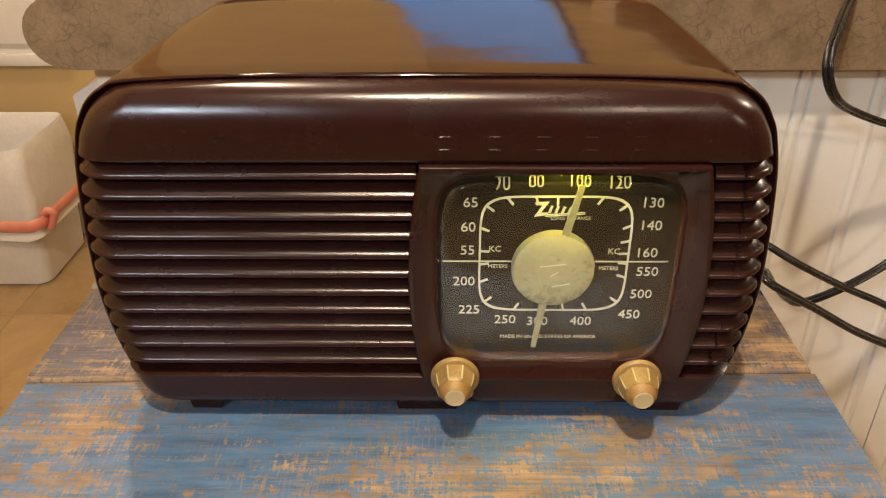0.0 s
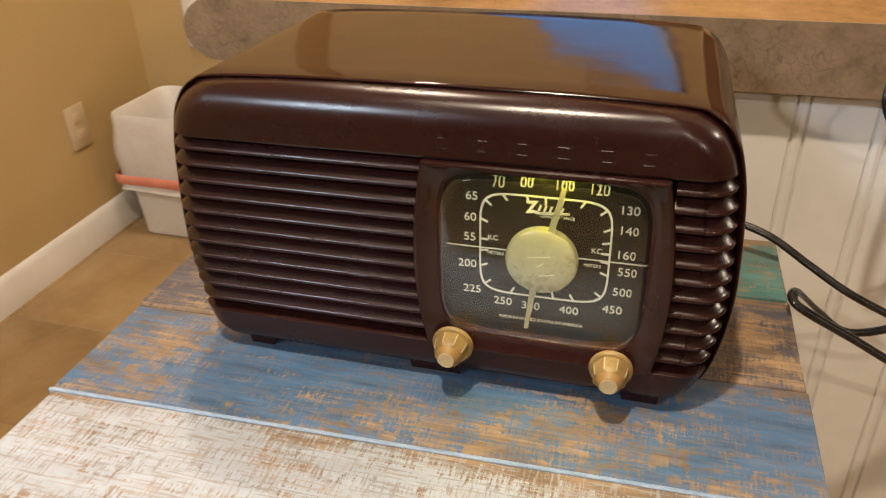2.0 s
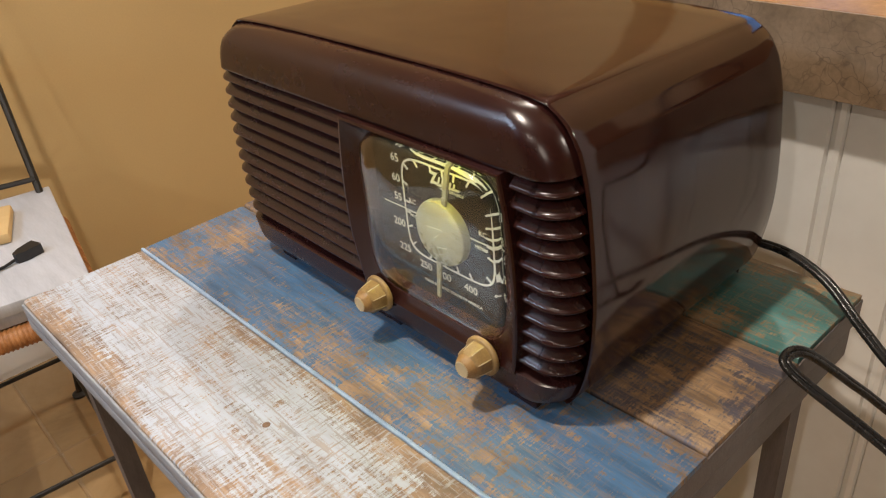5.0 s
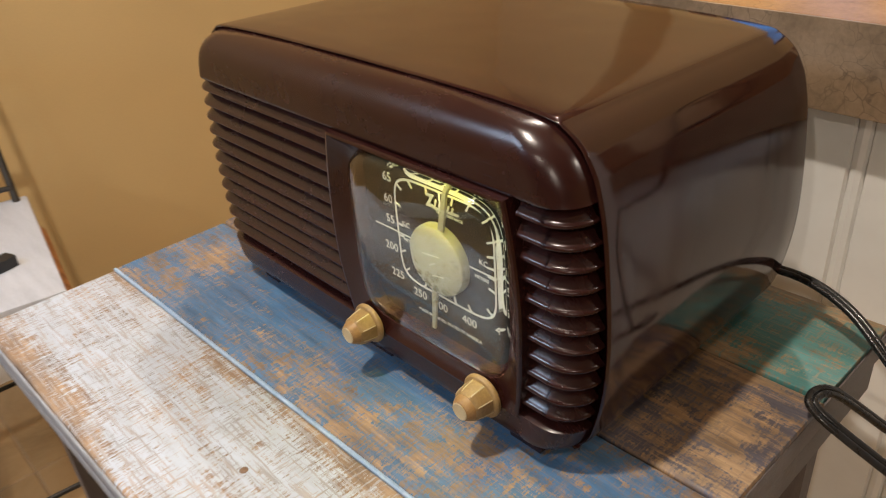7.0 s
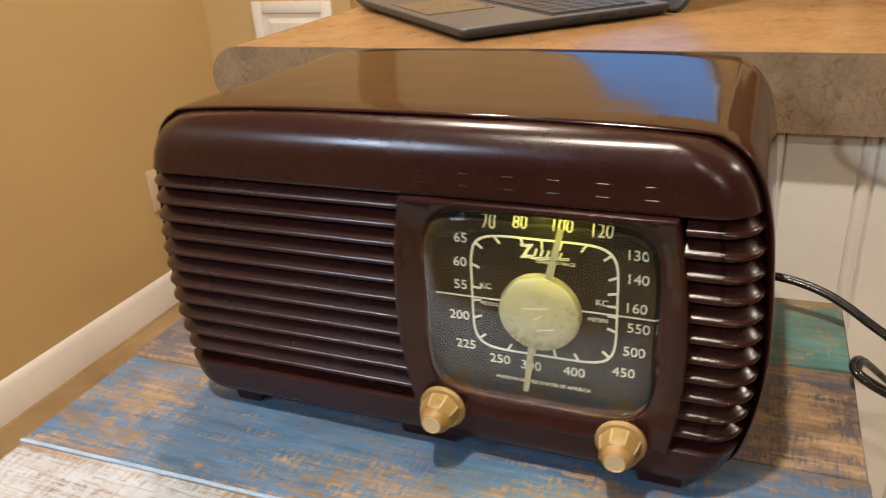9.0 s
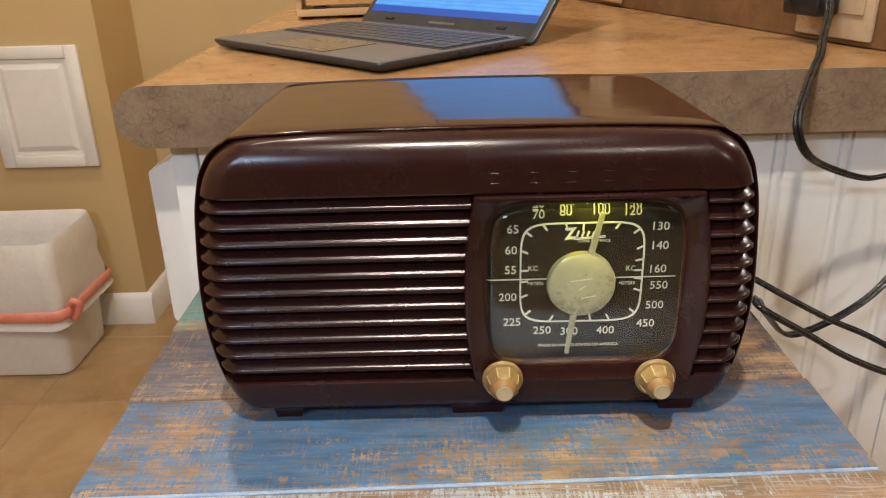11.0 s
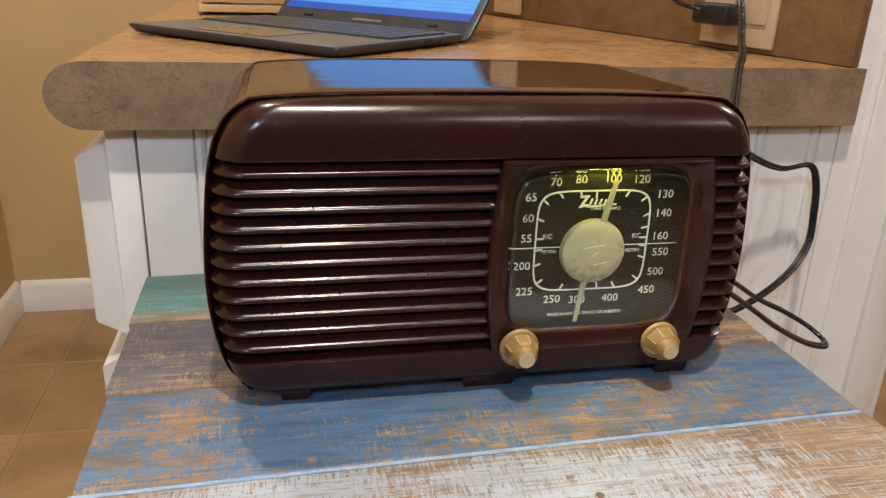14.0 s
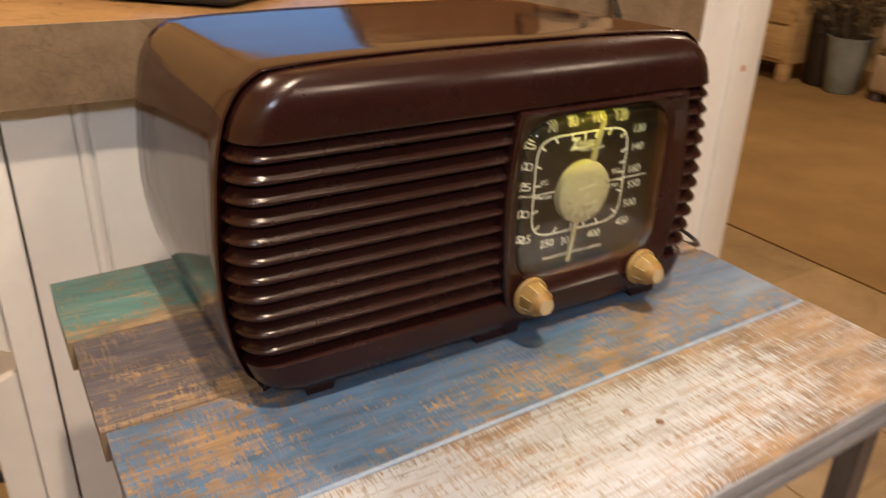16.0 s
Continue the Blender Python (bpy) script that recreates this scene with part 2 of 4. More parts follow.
PAPER = mottled("manila_paper", (0.55, 0.38, 0.16), (0.66, 0.48, 0.23), 10, 0.7)
CLEAR_GLASS = glass_material()


def laminate_material(name, dark, light, vein, rough, veins, net=62):
    """Brown speckled counter laminate with a net of fine dark veins."""
    m, nt, ln, b = material(name, dark, rough)
    v = coords(nt, ln)
    n = noise_tex(nt, ln, v, 36, 6, 0.65)
    fine = noise_tex(nt, ln, v, 300, 3, 0.6)
    c = ramp(nt, ln, maths(nt, ln, "ADD", maths(nt, ln, "MULTIPLY", n, 0.7), maths(nt, ln, "MULTIPLY", fine, 0.3)), (0.36, dark), (0.64, light))
    warp = nt.new("ShaderNodeVectorMath")
    warp.operation = "ADD"
    wn = nt.new("ShaderNodeTexNoise")
    wn.inputs["Scale"].default_value = 45
    ln.new(v, wn.inputs["Vector"])
    sc = nt.new("ShaderNodeVectorMath")
    sc.operation = "SCALE"
    sc.inputs["Scale"].default_value = 0.03
    ln.new(wn.outputs["Color"], sc.inputs[0])
    ln.new(v, warp.inputs[0])
    ln.new(sc.outputs[0], warp.inputs[1])
    vo = nt.new("ShaderNodeTexVoronoi")
    vo.feature = "DISTANCE_TO_EDGE"
    vo.inputs["Scale"].default_value = net
    ln.new(warp.outputs[0], vo.inputs["Vector"])
    patchy = ramp(nt, ln, noise_tex(nt, ln, v, 20, 3), (0.42, 0.0), (0.6, 1.0))
    line = maths(nt, ln, "MULTIPLY", ramp(nt, ln, vo.outputs["Distance"], (0.0, veins), (0.045, 0.0)), patchy)
    ln.new(mix(nt, ln, line, c, vein), b.inputs["Base Color"])
    bump(nt, ln, b, fine, 0.05, 0.0005)
    return m


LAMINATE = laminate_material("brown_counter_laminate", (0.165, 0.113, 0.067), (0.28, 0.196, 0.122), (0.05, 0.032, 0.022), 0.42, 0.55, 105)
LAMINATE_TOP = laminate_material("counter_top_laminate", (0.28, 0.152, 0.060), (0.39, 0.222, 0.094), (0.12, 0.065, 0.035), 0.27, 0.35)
# splash repeats the top's laminate with its colours at about half
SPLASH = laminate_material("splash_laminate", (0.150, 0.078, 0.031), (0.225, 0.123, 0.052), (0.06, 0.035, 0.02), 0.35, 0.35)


def tile_material():
    m, nt, ln, b = material("floor_tile", (0.35, 0.22, 0.11), 0.42)
    info = nt.new("ShaderNodeObjectInfo")
    tc = nt.new("ShaderNodeTexCoord")
    add = nt.new("ShaderNodeVectorMath")
    add.operation = "ADD"
    ln.new(tc.outputs["Object"], add.inputs[0])
    ln.new(info.outputs["Location"], add.inputs[1])
    n = noise_tex(nt, ln, add.outputs[0], 5, 6, 0.65, 0.6)
    fine = noise_tex(nt, ln, add.outputs[0], 60, 4)
    c = ramp(nt, ln, n, (0.3, (0.25, 0.155, 0.066)), (0.5, (0.345, 0.223, 0.10)), (0.72, (0.42, 0.285, 0.14)))
    tint = ramp(nt, ln, info.outputs["Random"], (0.0, 0.82), (1.0, 1.05))
    ln.new(mix(nt, ln, 1.0, c, tint, "MULTIPLY"), b.inputs["Base Color"])
    ln.new(ramp(nt, ln, fine, (0.3, 0.34), (0.7, 0.52)), b.inputs["Roughness"])
    bump(nt, ln, b, n, 0.25, 0.002)
    return m


TILE = tile_material()


def screen_material():
    """A lit display: pale blue sheet with rows, darker bar along its foot."""
    m, nt, ln, b = material("lit_display", (0.01, 0.01, 0.012), 0.55)
    tc = nt.new("ShaderNodeTexCoord")
    sep = nt.new("ShaderNodeSeparateXYZ")
    ln.new(tc.outputs["UV"], sep.inputs[0])
    rows = maths(nt, ln, "FRACT", maths(nt, ln, "MULTIPLY", sep.outputs["Y"], 34.0), 0.0)
    row = ramp(nt, ln, rows, (0.0, (0.085, 0.32, 0.72)), (0.16, (0.10, 0.37, 0.80)), (0.3, (0.14, 0.43, 0.86)))
    vec = nt.new("ShaderNodeMapping")
    vec.inputs["Scale"].default_value = (9, 34, 1)
    ln.new(tc.outputs["UV"], vec.inputs["Vector"])
    cells = noise_tex(nt, ln, vec.outputs[0], 1.0, 2)
    sheet = mix(nt, ln, ramp(nt, ln, cells, (0.45, 0.0), (0.62, 0.5)), row, (0.075, 0.30, 0.80))
    bar = ramp(nt, ln, sep.outputs["Y"], (0.055, 1.0), (0.06, 0.0))
    pic = mix(nt, ln, bar, sheet, (0.02, 0.09, 0.42))
    ln.new(pic, b.inputs["Emission Color"])
    b.inputs["Specular IOR Level"].default_value = 0.2
    b.inputs["Emission Strength"].default_value = 1.0
    return m


SCREEN = screen_material()
BULB, _n, _l, _b = material("pilot_bulb", (0.8, 0.7, 0.3), 0.4)
_b.inputs["Emission Color"].default_value = (1.0, 0.86, 0.06, 1)
_b.inputs["Emission Strength"].default_value = 165.0
LENS_ON, _n, _l, _b = material("lamp_lens", (0.8, 0.8, 0.8), 0.4)
_b.inputs["Emission Color"].default_value = (*WARM, 1)
_b.inputs["Emission Strength"].default_value = 6.0
LENS_COOL, _n, _l, _b = material("cool_lamp_lens", (0.8, 0.8, 0.8), 0.4)
_b.inputs["Emission Color"].default_value = (*COOL, 1)
_b.inputs["Emission Strength"].default_value = 6.0


# ---- building helpers ----
def thing(name, base, label, category, group="", kind=""):
    ob = new(name)
    ob.location = base
    ob.empty_display_size = 0.05
    return tagged(ob, label, category, group, kind)


def mesh_of(bm, name, mat, smooth=35):
    bmesh.ops.recalc_face_normals(bm, faces=bm.faces[:])
    me = bpy.data.meshes.new(name)
    if smooth:
        for f in bm.faces:
            f.smooth = True
        for e in bm.edges:
            if len(e.link_faces) == 2 and e.calc_face_angle(0) > radians(smooth):
                e.smooth = False
    bm.to_mesh(me)
    bm.free()
    me.materials.append(mat)
    return me


def part(name, bm, mat, parent=None, label="", smooth=35):
    """Links a bmesh, built in world coordinates, as one mesh object under its thing."""
    ob = new(name, mesh_of(bm, name, mat, smooth))
    if parent:
        ob.parent = parent
        ob.matrix_parent_inverse = Matrix.Translation(-parent.location) if parent.type == "EMPTY" else Matrix.Identity(4)
    if label:
        tagged(ob, label)
    return ob


def setting(name, bm, mat, label, smooth=35):
    return tagged(part(name, bm, mat, None, "", smooth), label, name.split("_")[0], "", "structure")


def box(x0, x1, y0, y1, z0, z1, bevel=0.0, segments=2, bm=None, m=None):
    bm = bm or bmesh.new()
    vs = [bm.verts.new((x, y, z)) for x in (x0, x1) for y in (y0, y1) for z in (z0, z1)]
    fs = [bm.faces.new([vs[i] for i in q]) for q in ((0, 1, 3, 2), (4, 6, 7, 5), (0, 4, 5, 1), (2, 3, 7, 6), (0, 2, 6, 4), (1, 5, 7, 3))]
    if m:
        for v in vs:
            v.co = m @ v.co
    if bevel:
        es = list({e for f in fs for e in f.edges})
        bmesh.ops.bevel(bm, geom=es, offset=bevel, segments=segments, affect="EDGES", profile=0.5)
    return bm


def loft(rings, cap0=True, cap1=True, closed=True, bm=None):
    bm = bm or bmesh.new()
    rows = [[bm.verts.new(p) for p in r] for r in rings]
    n = len(rows[0])
    for a, b in zip(rows, rows[1:]):
        for i in range(n if closed else n - 1):
            j = (i + 1) % n
            bm.faces.new((a[i], a[j], b[j], b[i]))
    if cap0:
        bm.faces.new(rows[0])
    if cap1:
        bm.faces.new(rows[-1])
    return bm


def turned(profile, axis_at, axis="z", steps=32, bm=None, flute=None):
    """A turned solid: profile rows of (radius, position along the axis)."""
    rings = []
    for r, h in profile:
        ring = []
        for i in range(steps):
            a = 2 * math.pi * i / steps
            rr = r * (flute(a, h) if flute else 1)
            c, s = rr * math.cos(a), rr * math.sin(a)
            p = {"z": (c, s, h), "y": (c, h, s), "x": (h, c, s)}[axis]
            ring.append(Vector(p) + Vector(axis_at))
        rings.append(ring)
    return loft(rings, bm=bm)


def spline(points, steps=8):
    pts = [Vector(p) for p in points]
    pts = [pts[0] * 2 - pts[1]] + pts + [pts[-1] * 2 - pts[-2]]
    out = []
    for i in range(1, len(pts) - 2):
        p0, p1, p2, p3 = pts[i - 1:i + 3]
        for k in range(steps):
            t = k / steps
            out.append(0.5 * (2 * p1 + (p2 - p0) * t + (2 * p0 - 5 * p1 + 4 * p2 - p3) * t * t + (3 * p1 - p0 - 3 * p2 + p3) * t ** 3))
    out.append(pts[-2])
    return out


def tube(path, radius, sides=10, bm=None, offset=None, taper=None):
    bm = bm or bmesh.new()
    rings, up = [], Vector((0, 0, 1))
    for i, p in enumerate(path):
        d = (path[min(i + 1, len(path) - 1)] - path[max(i - 1, 0)]).normalized()
        if i == 0:
            up = Vector((0, 0, 1)) if abs(d.z) < 0.9 else Vector((1, 0, 0))
        up = (up - d * up.dot(d)).normalized()
        q = d.cross(up)
        c = p + (q * offset if offset else Vector())
        r = radius * (taper(i / (len(path) - 1)) if taper else 1)
        rings.append([c + up * r * math.cos(2 * math.pi * k / sides) + q * r * math.sin(2 * math.pi * k / sides) for k in range(sides)])
    return loft(rings, bm=bm)


def strip(polygon, y0, y1, bm=None):
    """A flat shape drawn in x and z, with thickness along y."""
    return loft([[Vector((x, y0, z)) for x, z in polygon], [Vector((x, y1, z)) for x, z in polygon]], bm=bm)


def prism(polygon, z0, z1, bm=None):
    return loft([[Vector((x, y, z0)) for x, y in polygon], [Vector((x, y, z1)) for x, y in polygon]], bm=bm)


def lettering(text, size, mat, name="lettering"):
    cu = bpy.data.curves.new(name, "FONT")
    cu.body, cu.size, cu.align_x, cu.align_y, cu.extrude, cu.resolution_u = text, size, "CENTER", "CENTER", 0.00012, 3
    ob = bpy.data.objects.new(name, cu)
    scene.collection.objects.link(ob)
    me = bpy.data.meshes.new_from_object(ob.evaluated_get(bpy.context.evaluated_depsgraph_get()))
    bpy.data.objects.remove(ob)
    me.materials.clear()
    me.materials.append(mat)
    return me


# ---- the room ----
LEFT, NEAR_WALL, FAR_WALL, JOG = -1.36, 1.865, 2.11, -0.885
COUNTER, TABLE = 0.9065, 0.743
TURN = radians(17)
ALONG, ACROSS = Vector((-math.sin(TURN), math.cos(TURN), 0)), Vector((math.cos(TURN), math.sin(TURN), 0))
SPLASH_FOOT = Vector((0.402, 0.56, 0))
END_OF_SPLASH = SPLASH_FOOT + ALONG * ((FAR_WALL - 0.56) / ALONG.y)


def build_shell():
    floor = setting("floor", box(LEFT - 0.1, 1.80, -5.2, 4.2, -0.12, -0.0025), GROUT, "recessed brown grout bed under the kitchen floor tiles")
    setting("ceiling", box(LEFT - 0.1, 4.7, -5.2, 4.2, CEILING, CEILING + 0.1), CEILING_PAINT, "plain tan-white painted ceiling")
    setting("wall_west", box(LEFT - 0.12, LEFT, -5.2, NEAR_WALL, 0, CEILING), TAN_WALL, "smooth tan painted kitchen wall")
    bm = box(LEFT - 0.12, JOG, NEAR_WALL, 4.2, 0, CEILING)
    setting("wall_north", bm, TAN_WALL, "tan painted wall that steps back beside the cabinets")
    setting("wall_recess", box(JOG, END_OF_SPLASH.x + 0.13, FAR_WALL, 4.2, 0, CEILING), TAN_WALL, "tan painted wall behind the end of the counter")
    # unseen south wall, set far back so the radio front reflects less light
    setting("wall_south", box(LEFT - 0.12, 4.7, -5.32, -5.2, 0, CEILING), TAN_WALL, "plain tan wall closing the kitchen, assumed out of view")
    setting("wall_east", box(4.6, 4.72, -5.2, 4.2, 0, CEILING), TAN_WALL, "plain tan wall of the adjoining carpeted room")
    setting("wall_back", box(END_OF_SPLASH.x + 0.13, 4.7, 4.08, 4.2, 0, CEILING), TAN_WALL, "plain tan wall of the adjoining carpeted room")
    setting("carpet", box(1.80, 4.7, -5.2, 4.2, -0.12, 0.006), CARPET, "tan cut-pile carpet in the adjoining room")
    # partition between kitchen and the next room, running back at an angle
    a, b = SPLASH_FOOT + Vector((0.016, 0.022, 0)), Vector((0.533, 0.582, 0))
    far = FAR_WALL - 0.001
    poly = [(a.x, a.y), (b.x, b.y), (END_OF_SPLASH.x + 0.14, far), (END_OF_SPLASH.x + 0.006, far)]
    setting("wall_partition", prism(poly, 0, CEILING), TAN_WALL, "tan partition wall behind the counter splash")
    return floor


FLOOR = build_shell()


def skirting(name, p, q, out, label):
    """A moulded skirting board from p to q, standing proud of its wall towards out."""
    p, q, out = Vector(p), Vector(q), Vector(out).normalized()
    prof = [(0, 0), (0.016, 0), (0.016, 0.062), (0.013, 0.068), (0.013, 0.074), (0.009, 0.082), (0.004, 0.09), (0, 0.092)]
    rings = [[e + out * o + Vector((0, 0, z)) for o, z in prof] for e in (p, q)]
    return setting(name, loft(rings), TRIM_PAINT, label)


skirting("baseboard_west", (LEFT, -5.2, 0), (LEFT, NEAR_WALL, 0), (1, 0, 0), "white moulded skirting board along the tan wall")
skirting("baseboard_north", (LEFT + 0.016, NEAR_WALL, 0), (JOG + 0.016, NEAR_WALL, 0), (0, -1, 0), "white moulded skirting board behind the bin")
skirting("baseboard_jog", (JOG, NEAR_WALL, 0), (JOG, FAR_WALL, 0), (1, 0, 0), "white moulded skirting board on the stepped wall")
skirting("baseboard_recess", (JOG + 0.016, FAR_WALL, 0), (-0.25, FAR_WALL, 0), (0, -1, 0), "white moulded skirting board behind the cabinet")


def bead_profile(x0, x1, first, pitch, y):
    """Plan of beadboard: flat boards with a round bead between two grooves at each joint."""
    pts, x = [(x0, y)], first
    while x < x0 + 0.008:
        x += pitch
    while x < x1 - 0.008:
        pts += [(x - 0.0062, y), (x - 0.0048, y + 0.003), (x - 0.0034, y + 0.0004), (x, y - 0.0006), (x + 0.0034, y + 0.0004), (x + 0.0048, y + 0.003), (x + 0.0062, y)]
        x += pitch
    return pts + [(x1, y)]


def bead_panel(x0, x1, z0, z1, y=0.566, back=0.576):
    plan = bead_profile(x0, x1, -0.196, 0.0585, y) + [(x1, back), (x0, back)]
    return prism(plan, z0, z1)


setting("wall_post", bead_panel(0.4165, 0.494, 0, CEILING), WHITE_PAINT, "white beadboard cladding on the end of the partition", 20)
setting("trim_post", box(0.4945, 0.536, 0.560, 0.579, 0, CEILING, 0.003), TRIM_PAINT, "white painted corner board on the partition end")
smudge = turned([(0.0006, -0.0004), (0.0042, -0.0003), (0.0036, 0.0), (0.0006, 0.0)], (0.511, 0.5598, 0.814), "y", 14)
setting("trim_smudge", smudge, PINK, "small orange-pink smudge on the white corner board")
setting("trim_post_side", box(0.5365, 0.548, 0.566, 0.66, 0, CEILING, 0.003), TRIM_PAINT, "white painted return of the corner board")


# ---- counter and cabinets ----
def build_counter():
    base = thing("countertop", (0.0, 1.2, COUNTER), "brown laminate countertop with a rounded front edge", "countertop")
    top, bottom = COUNTER, COUNTER - 0.054
    mid, half = (top + bottom) / 2, (top - bottom) / 2
    nose = [(-0.279 - 0.030 * math.sin(math.pi * k / 14), mid + half * math.cos(math.pi * k / 14)) for k in range(15)]

    def ring(y):
        right = SPLASH_FOOT + ALONG * ((y - 0.56) / ALONG.y)
        return [Vector((x, y, z)) for x, z in nose] + [Vector((right.x + 0.012, y, bottom)), Vector((right.x + 0.012, y, top))]

    part("slab", loft([ring(0.5515), ring(FAR_WALL - 0.002)]), LAMINATE_TOP, base)
    cap = loft([ring(0.5490), ring(0.5513)])
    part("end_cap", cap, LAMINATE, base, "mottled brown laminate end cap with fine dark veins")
    return base


build_counter()


def wall_block(s0, s1, d0, d1, z0, z1, bevel=0.0, segments=2):
    """A block set against the angled splash: s along it, d out from it towards the counter."""
    m = Matrix(((ALONG.x, -ACROSS.x, 0, SPLASH_FOOT.x), (ALONG.y, -ACROSS.y, 0, SPLASH_FOOT.y), (0, 0, 1, 0), (0, 0, 0, 1)))
    return box(s0, s1, d0, d1, z0, z1, bevel, segments, m=m)


SPLASH_TOP = 1.030
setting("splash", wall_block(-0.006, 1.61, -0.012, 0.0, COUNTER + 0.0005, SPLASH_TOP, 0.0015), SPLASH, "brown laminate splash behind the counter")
# the light caught by this top ledge is put into its pale colour
setting("splash_cap", wall_block(-0.008, 1.60, -0.014, 0.003, SPLASH_TOP + 0.0005, SPLASH_TOP + 0.008, 0.001), PLATE_BEIGE, "top ledge of the laminate splash, coloured pale as if lit")
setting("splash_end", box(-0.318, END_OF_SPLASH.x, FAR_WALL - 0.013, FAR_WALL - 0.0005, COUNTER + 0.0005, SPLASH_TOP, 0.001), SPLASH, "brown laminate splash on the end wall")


def knob_at(x, y, z, parent):
    prof = [(0.0065, 0), (0.0065, -0.004), (0.005, -0.006), (0.005, -0.015), (0.011, -0.018), (0.0155, -0.021), (0.0165, -0.025), (0.0135, -0.029), (0.006, -0.031), (0.001, -0.0315)]
    return part("knob", turned([(r, h) for r, h in prof], (x, y, z), "x", 24), BLACK_IRON, parent, "round black iron knob")


def build_cabinet():
    cab = thing("base_cabinet", (-0.02, 1.2, 0), "white painted base cabinet with a beadboard end panel", "cabinet")
    top = COUNTER - 0.0545
    part("end_panel", bead_panel(-0.2465, 0.415, 0.0, top - 0.0005), WHITE_PAINT, cab, "white beadboard end panel", 20)
    part("stile", box(-0.2715, -0.2485, 0.5655, 0.60, 0.0, top - 0.0005, 0.0012), WHITE_PAINT, cab)
    right = SPLASH_FOOT + ALONG * 1.5
    part("body", prism([(-0.2700, 0.601), (-0.10, 0.5775), (0.40, 0.5775), (right.x + 0.10, FAR_WALL - 0.003), (-0.2700, FAR_WALL - 0.003)], 0.09, top - 0.001), WHITE_PAINT, cab)
    for y0, y1 in ((0.577, 1.03), (1.045, 1.50), (1.515, 2.0)):
        for z0, z1, kz in ((0.657, 0.838, 0.745), (0.10, 0.640, 0.50)):
            rows = [(0.0, 0.0, -0.2725), (0.0, 0.002, -0.2755), (0.0008, 0.0135, -0.2975), (0.0022, 0.0160, -0.2997)]
            rings = [[Vector((x, yy, zz)) for yy, zz in ((y0 + a, z0 + b), (y1 - a, z0 + b), (y1 - a, z1 - b), (y0 + a, z1 - b))] for a, b, x in rows]
            door = part("drawer_front", loft(rings), WHITE_PAINT, cab, "white drawer front with a bevelled edge", 20)
            knob_at(-0.2997, y0 + 0.06 if z0 < 0.3 else (y0 + y1) / 2, kz, door)


build_cabinet()


# ---- the plank table ----
def build_table():
    t = thing("side_table", (-0.015, 0.335, 0), "small side table topped with distressed white, blue, brown and teal planks", "table")
    rows = [(0.1425, 0.2360, PLANK_WHITE, "plank", "whitewashed plank worn to bare wood"), (0.2385, 0.3300, PLANK_BLUE, "plank", "worn blue painted plank"),
            (0.3315, 0.4265, PLANK_BROWN, "plank", "worn grey-brown painted plank"), (0.4280, 0.5140, PLANK_TEAL, "plank", "worn teal painted plank")]
    for i, (y0, y1, mat, nm, lab) in enumerate(rows):
        bm = bmesh.new()
        sk = (0.012, 0.012, 0.012, 0.014)[i]
        x0, x1 = ((-0.2315, 0.2090), (-0.2340, 0.2085), (-0.2365, 0.2075), (-0.2390, 0.2060))[i]
        cx, cy = (x0 + x1) / 2, (y0 + y1) / 2
        nx = 24
        # long board, its arrises softened and slightly uneven
        prof = [(-1, -0.020), (-1, -0.0018), (-0.985, -0.0006), (-0.95, 0.0), (0.95, 0.0), (0.985, -0.0006), (1, -0.0018), (1, -0.020)]
        rings = []
        for k in range(nx + 1):
            x = x0 - cx + (x1 - x0) * k / nx
            wob = 0.0005 * noise.noise(Vector((x * 24, i * 5.1, 0)))
            shift = sk * (k / nx - 0.5)
            rings.append([Vector((x + 0.0012 * noise.noise(Vector((i * 3.3, u * 9, 1))) * (k in (0, nx)), u * (y1 - y0) / 2 + shift + (wob if abs(u) > 0.9 else 0), z)) for u, z in prof])
        loft(rings, bm=bm)
        if i == 3:
            bmesh.ops.bevel(bm, geom=[e for e in bm.edges if all(v.co.y > 0.034 for v in e.verts) and all(abs(abs(v.co.x) - 0.2225) < 0.003 for v in e.verts) and abs(e.verts[0].co.z - e.verts[1].co.z) > 0.01], offset=0.007, segments=4, affect="EDGES")
        ob = new(nm, mesh_of(bm, nm, mat, 40))
        ob.location = (cx, cy, TABLE)
        ob.parent = t
        ob.matrix_parent_inverse = Matrix.Translation(-t.location)
        tagged(ob, lab)
    # thin blue painted arris beside the whitewashed plank
    m = Matrix.Translation((-0.014, 0.2375, 0)) @ Matrix.Rotation(math.atan2(0.012, 0.445), 4, "Z")
    part("painted_edge", box(-0.2225, 0.2225, -0.0014, 0.0012, TABLE - 0.012, TABLE - 0.0002, 0.0006, 1, m=m), PLANK_EDGE, t, "pale blue painted plank edge")
    # a small brown knot in the whitewashed plank
    part("knot", turned([(0.0026, -0.002), (0.0026, -0.0001), (0.0018, 0.0003), (0.0003, 0.0002)], (0.0195, 0.1930, TABLE), "z", 14), KNOT, t, "small brown knot")
    # edging round the planks
    mat_side = TABLE_SIDE

    def slab(ax, ay, bx, by, z0, z1, w, nm):
        a, b = Vector((ax, ay, 0)), Vector((bx, by, 0))
        d = b - a
        mm = Matrix.Translation(a) @ Matrix.Rotation(math.atan2(d.y, d.x), 4, "Z")
        part(nm, box(0, d.length, 0, w, z0, z1, 0.0006 if w < 0.003 else 0.0015, m=mm), mat_side, t)
    for z0, z1 in ((0.0128, 0.0014), (0.0235, 0.0138)):
        slab(-0.2305, 0.1345, 0.2095, 0.1467, TABLE - z0, TABLE - z1, 0.0016, "front_edge")
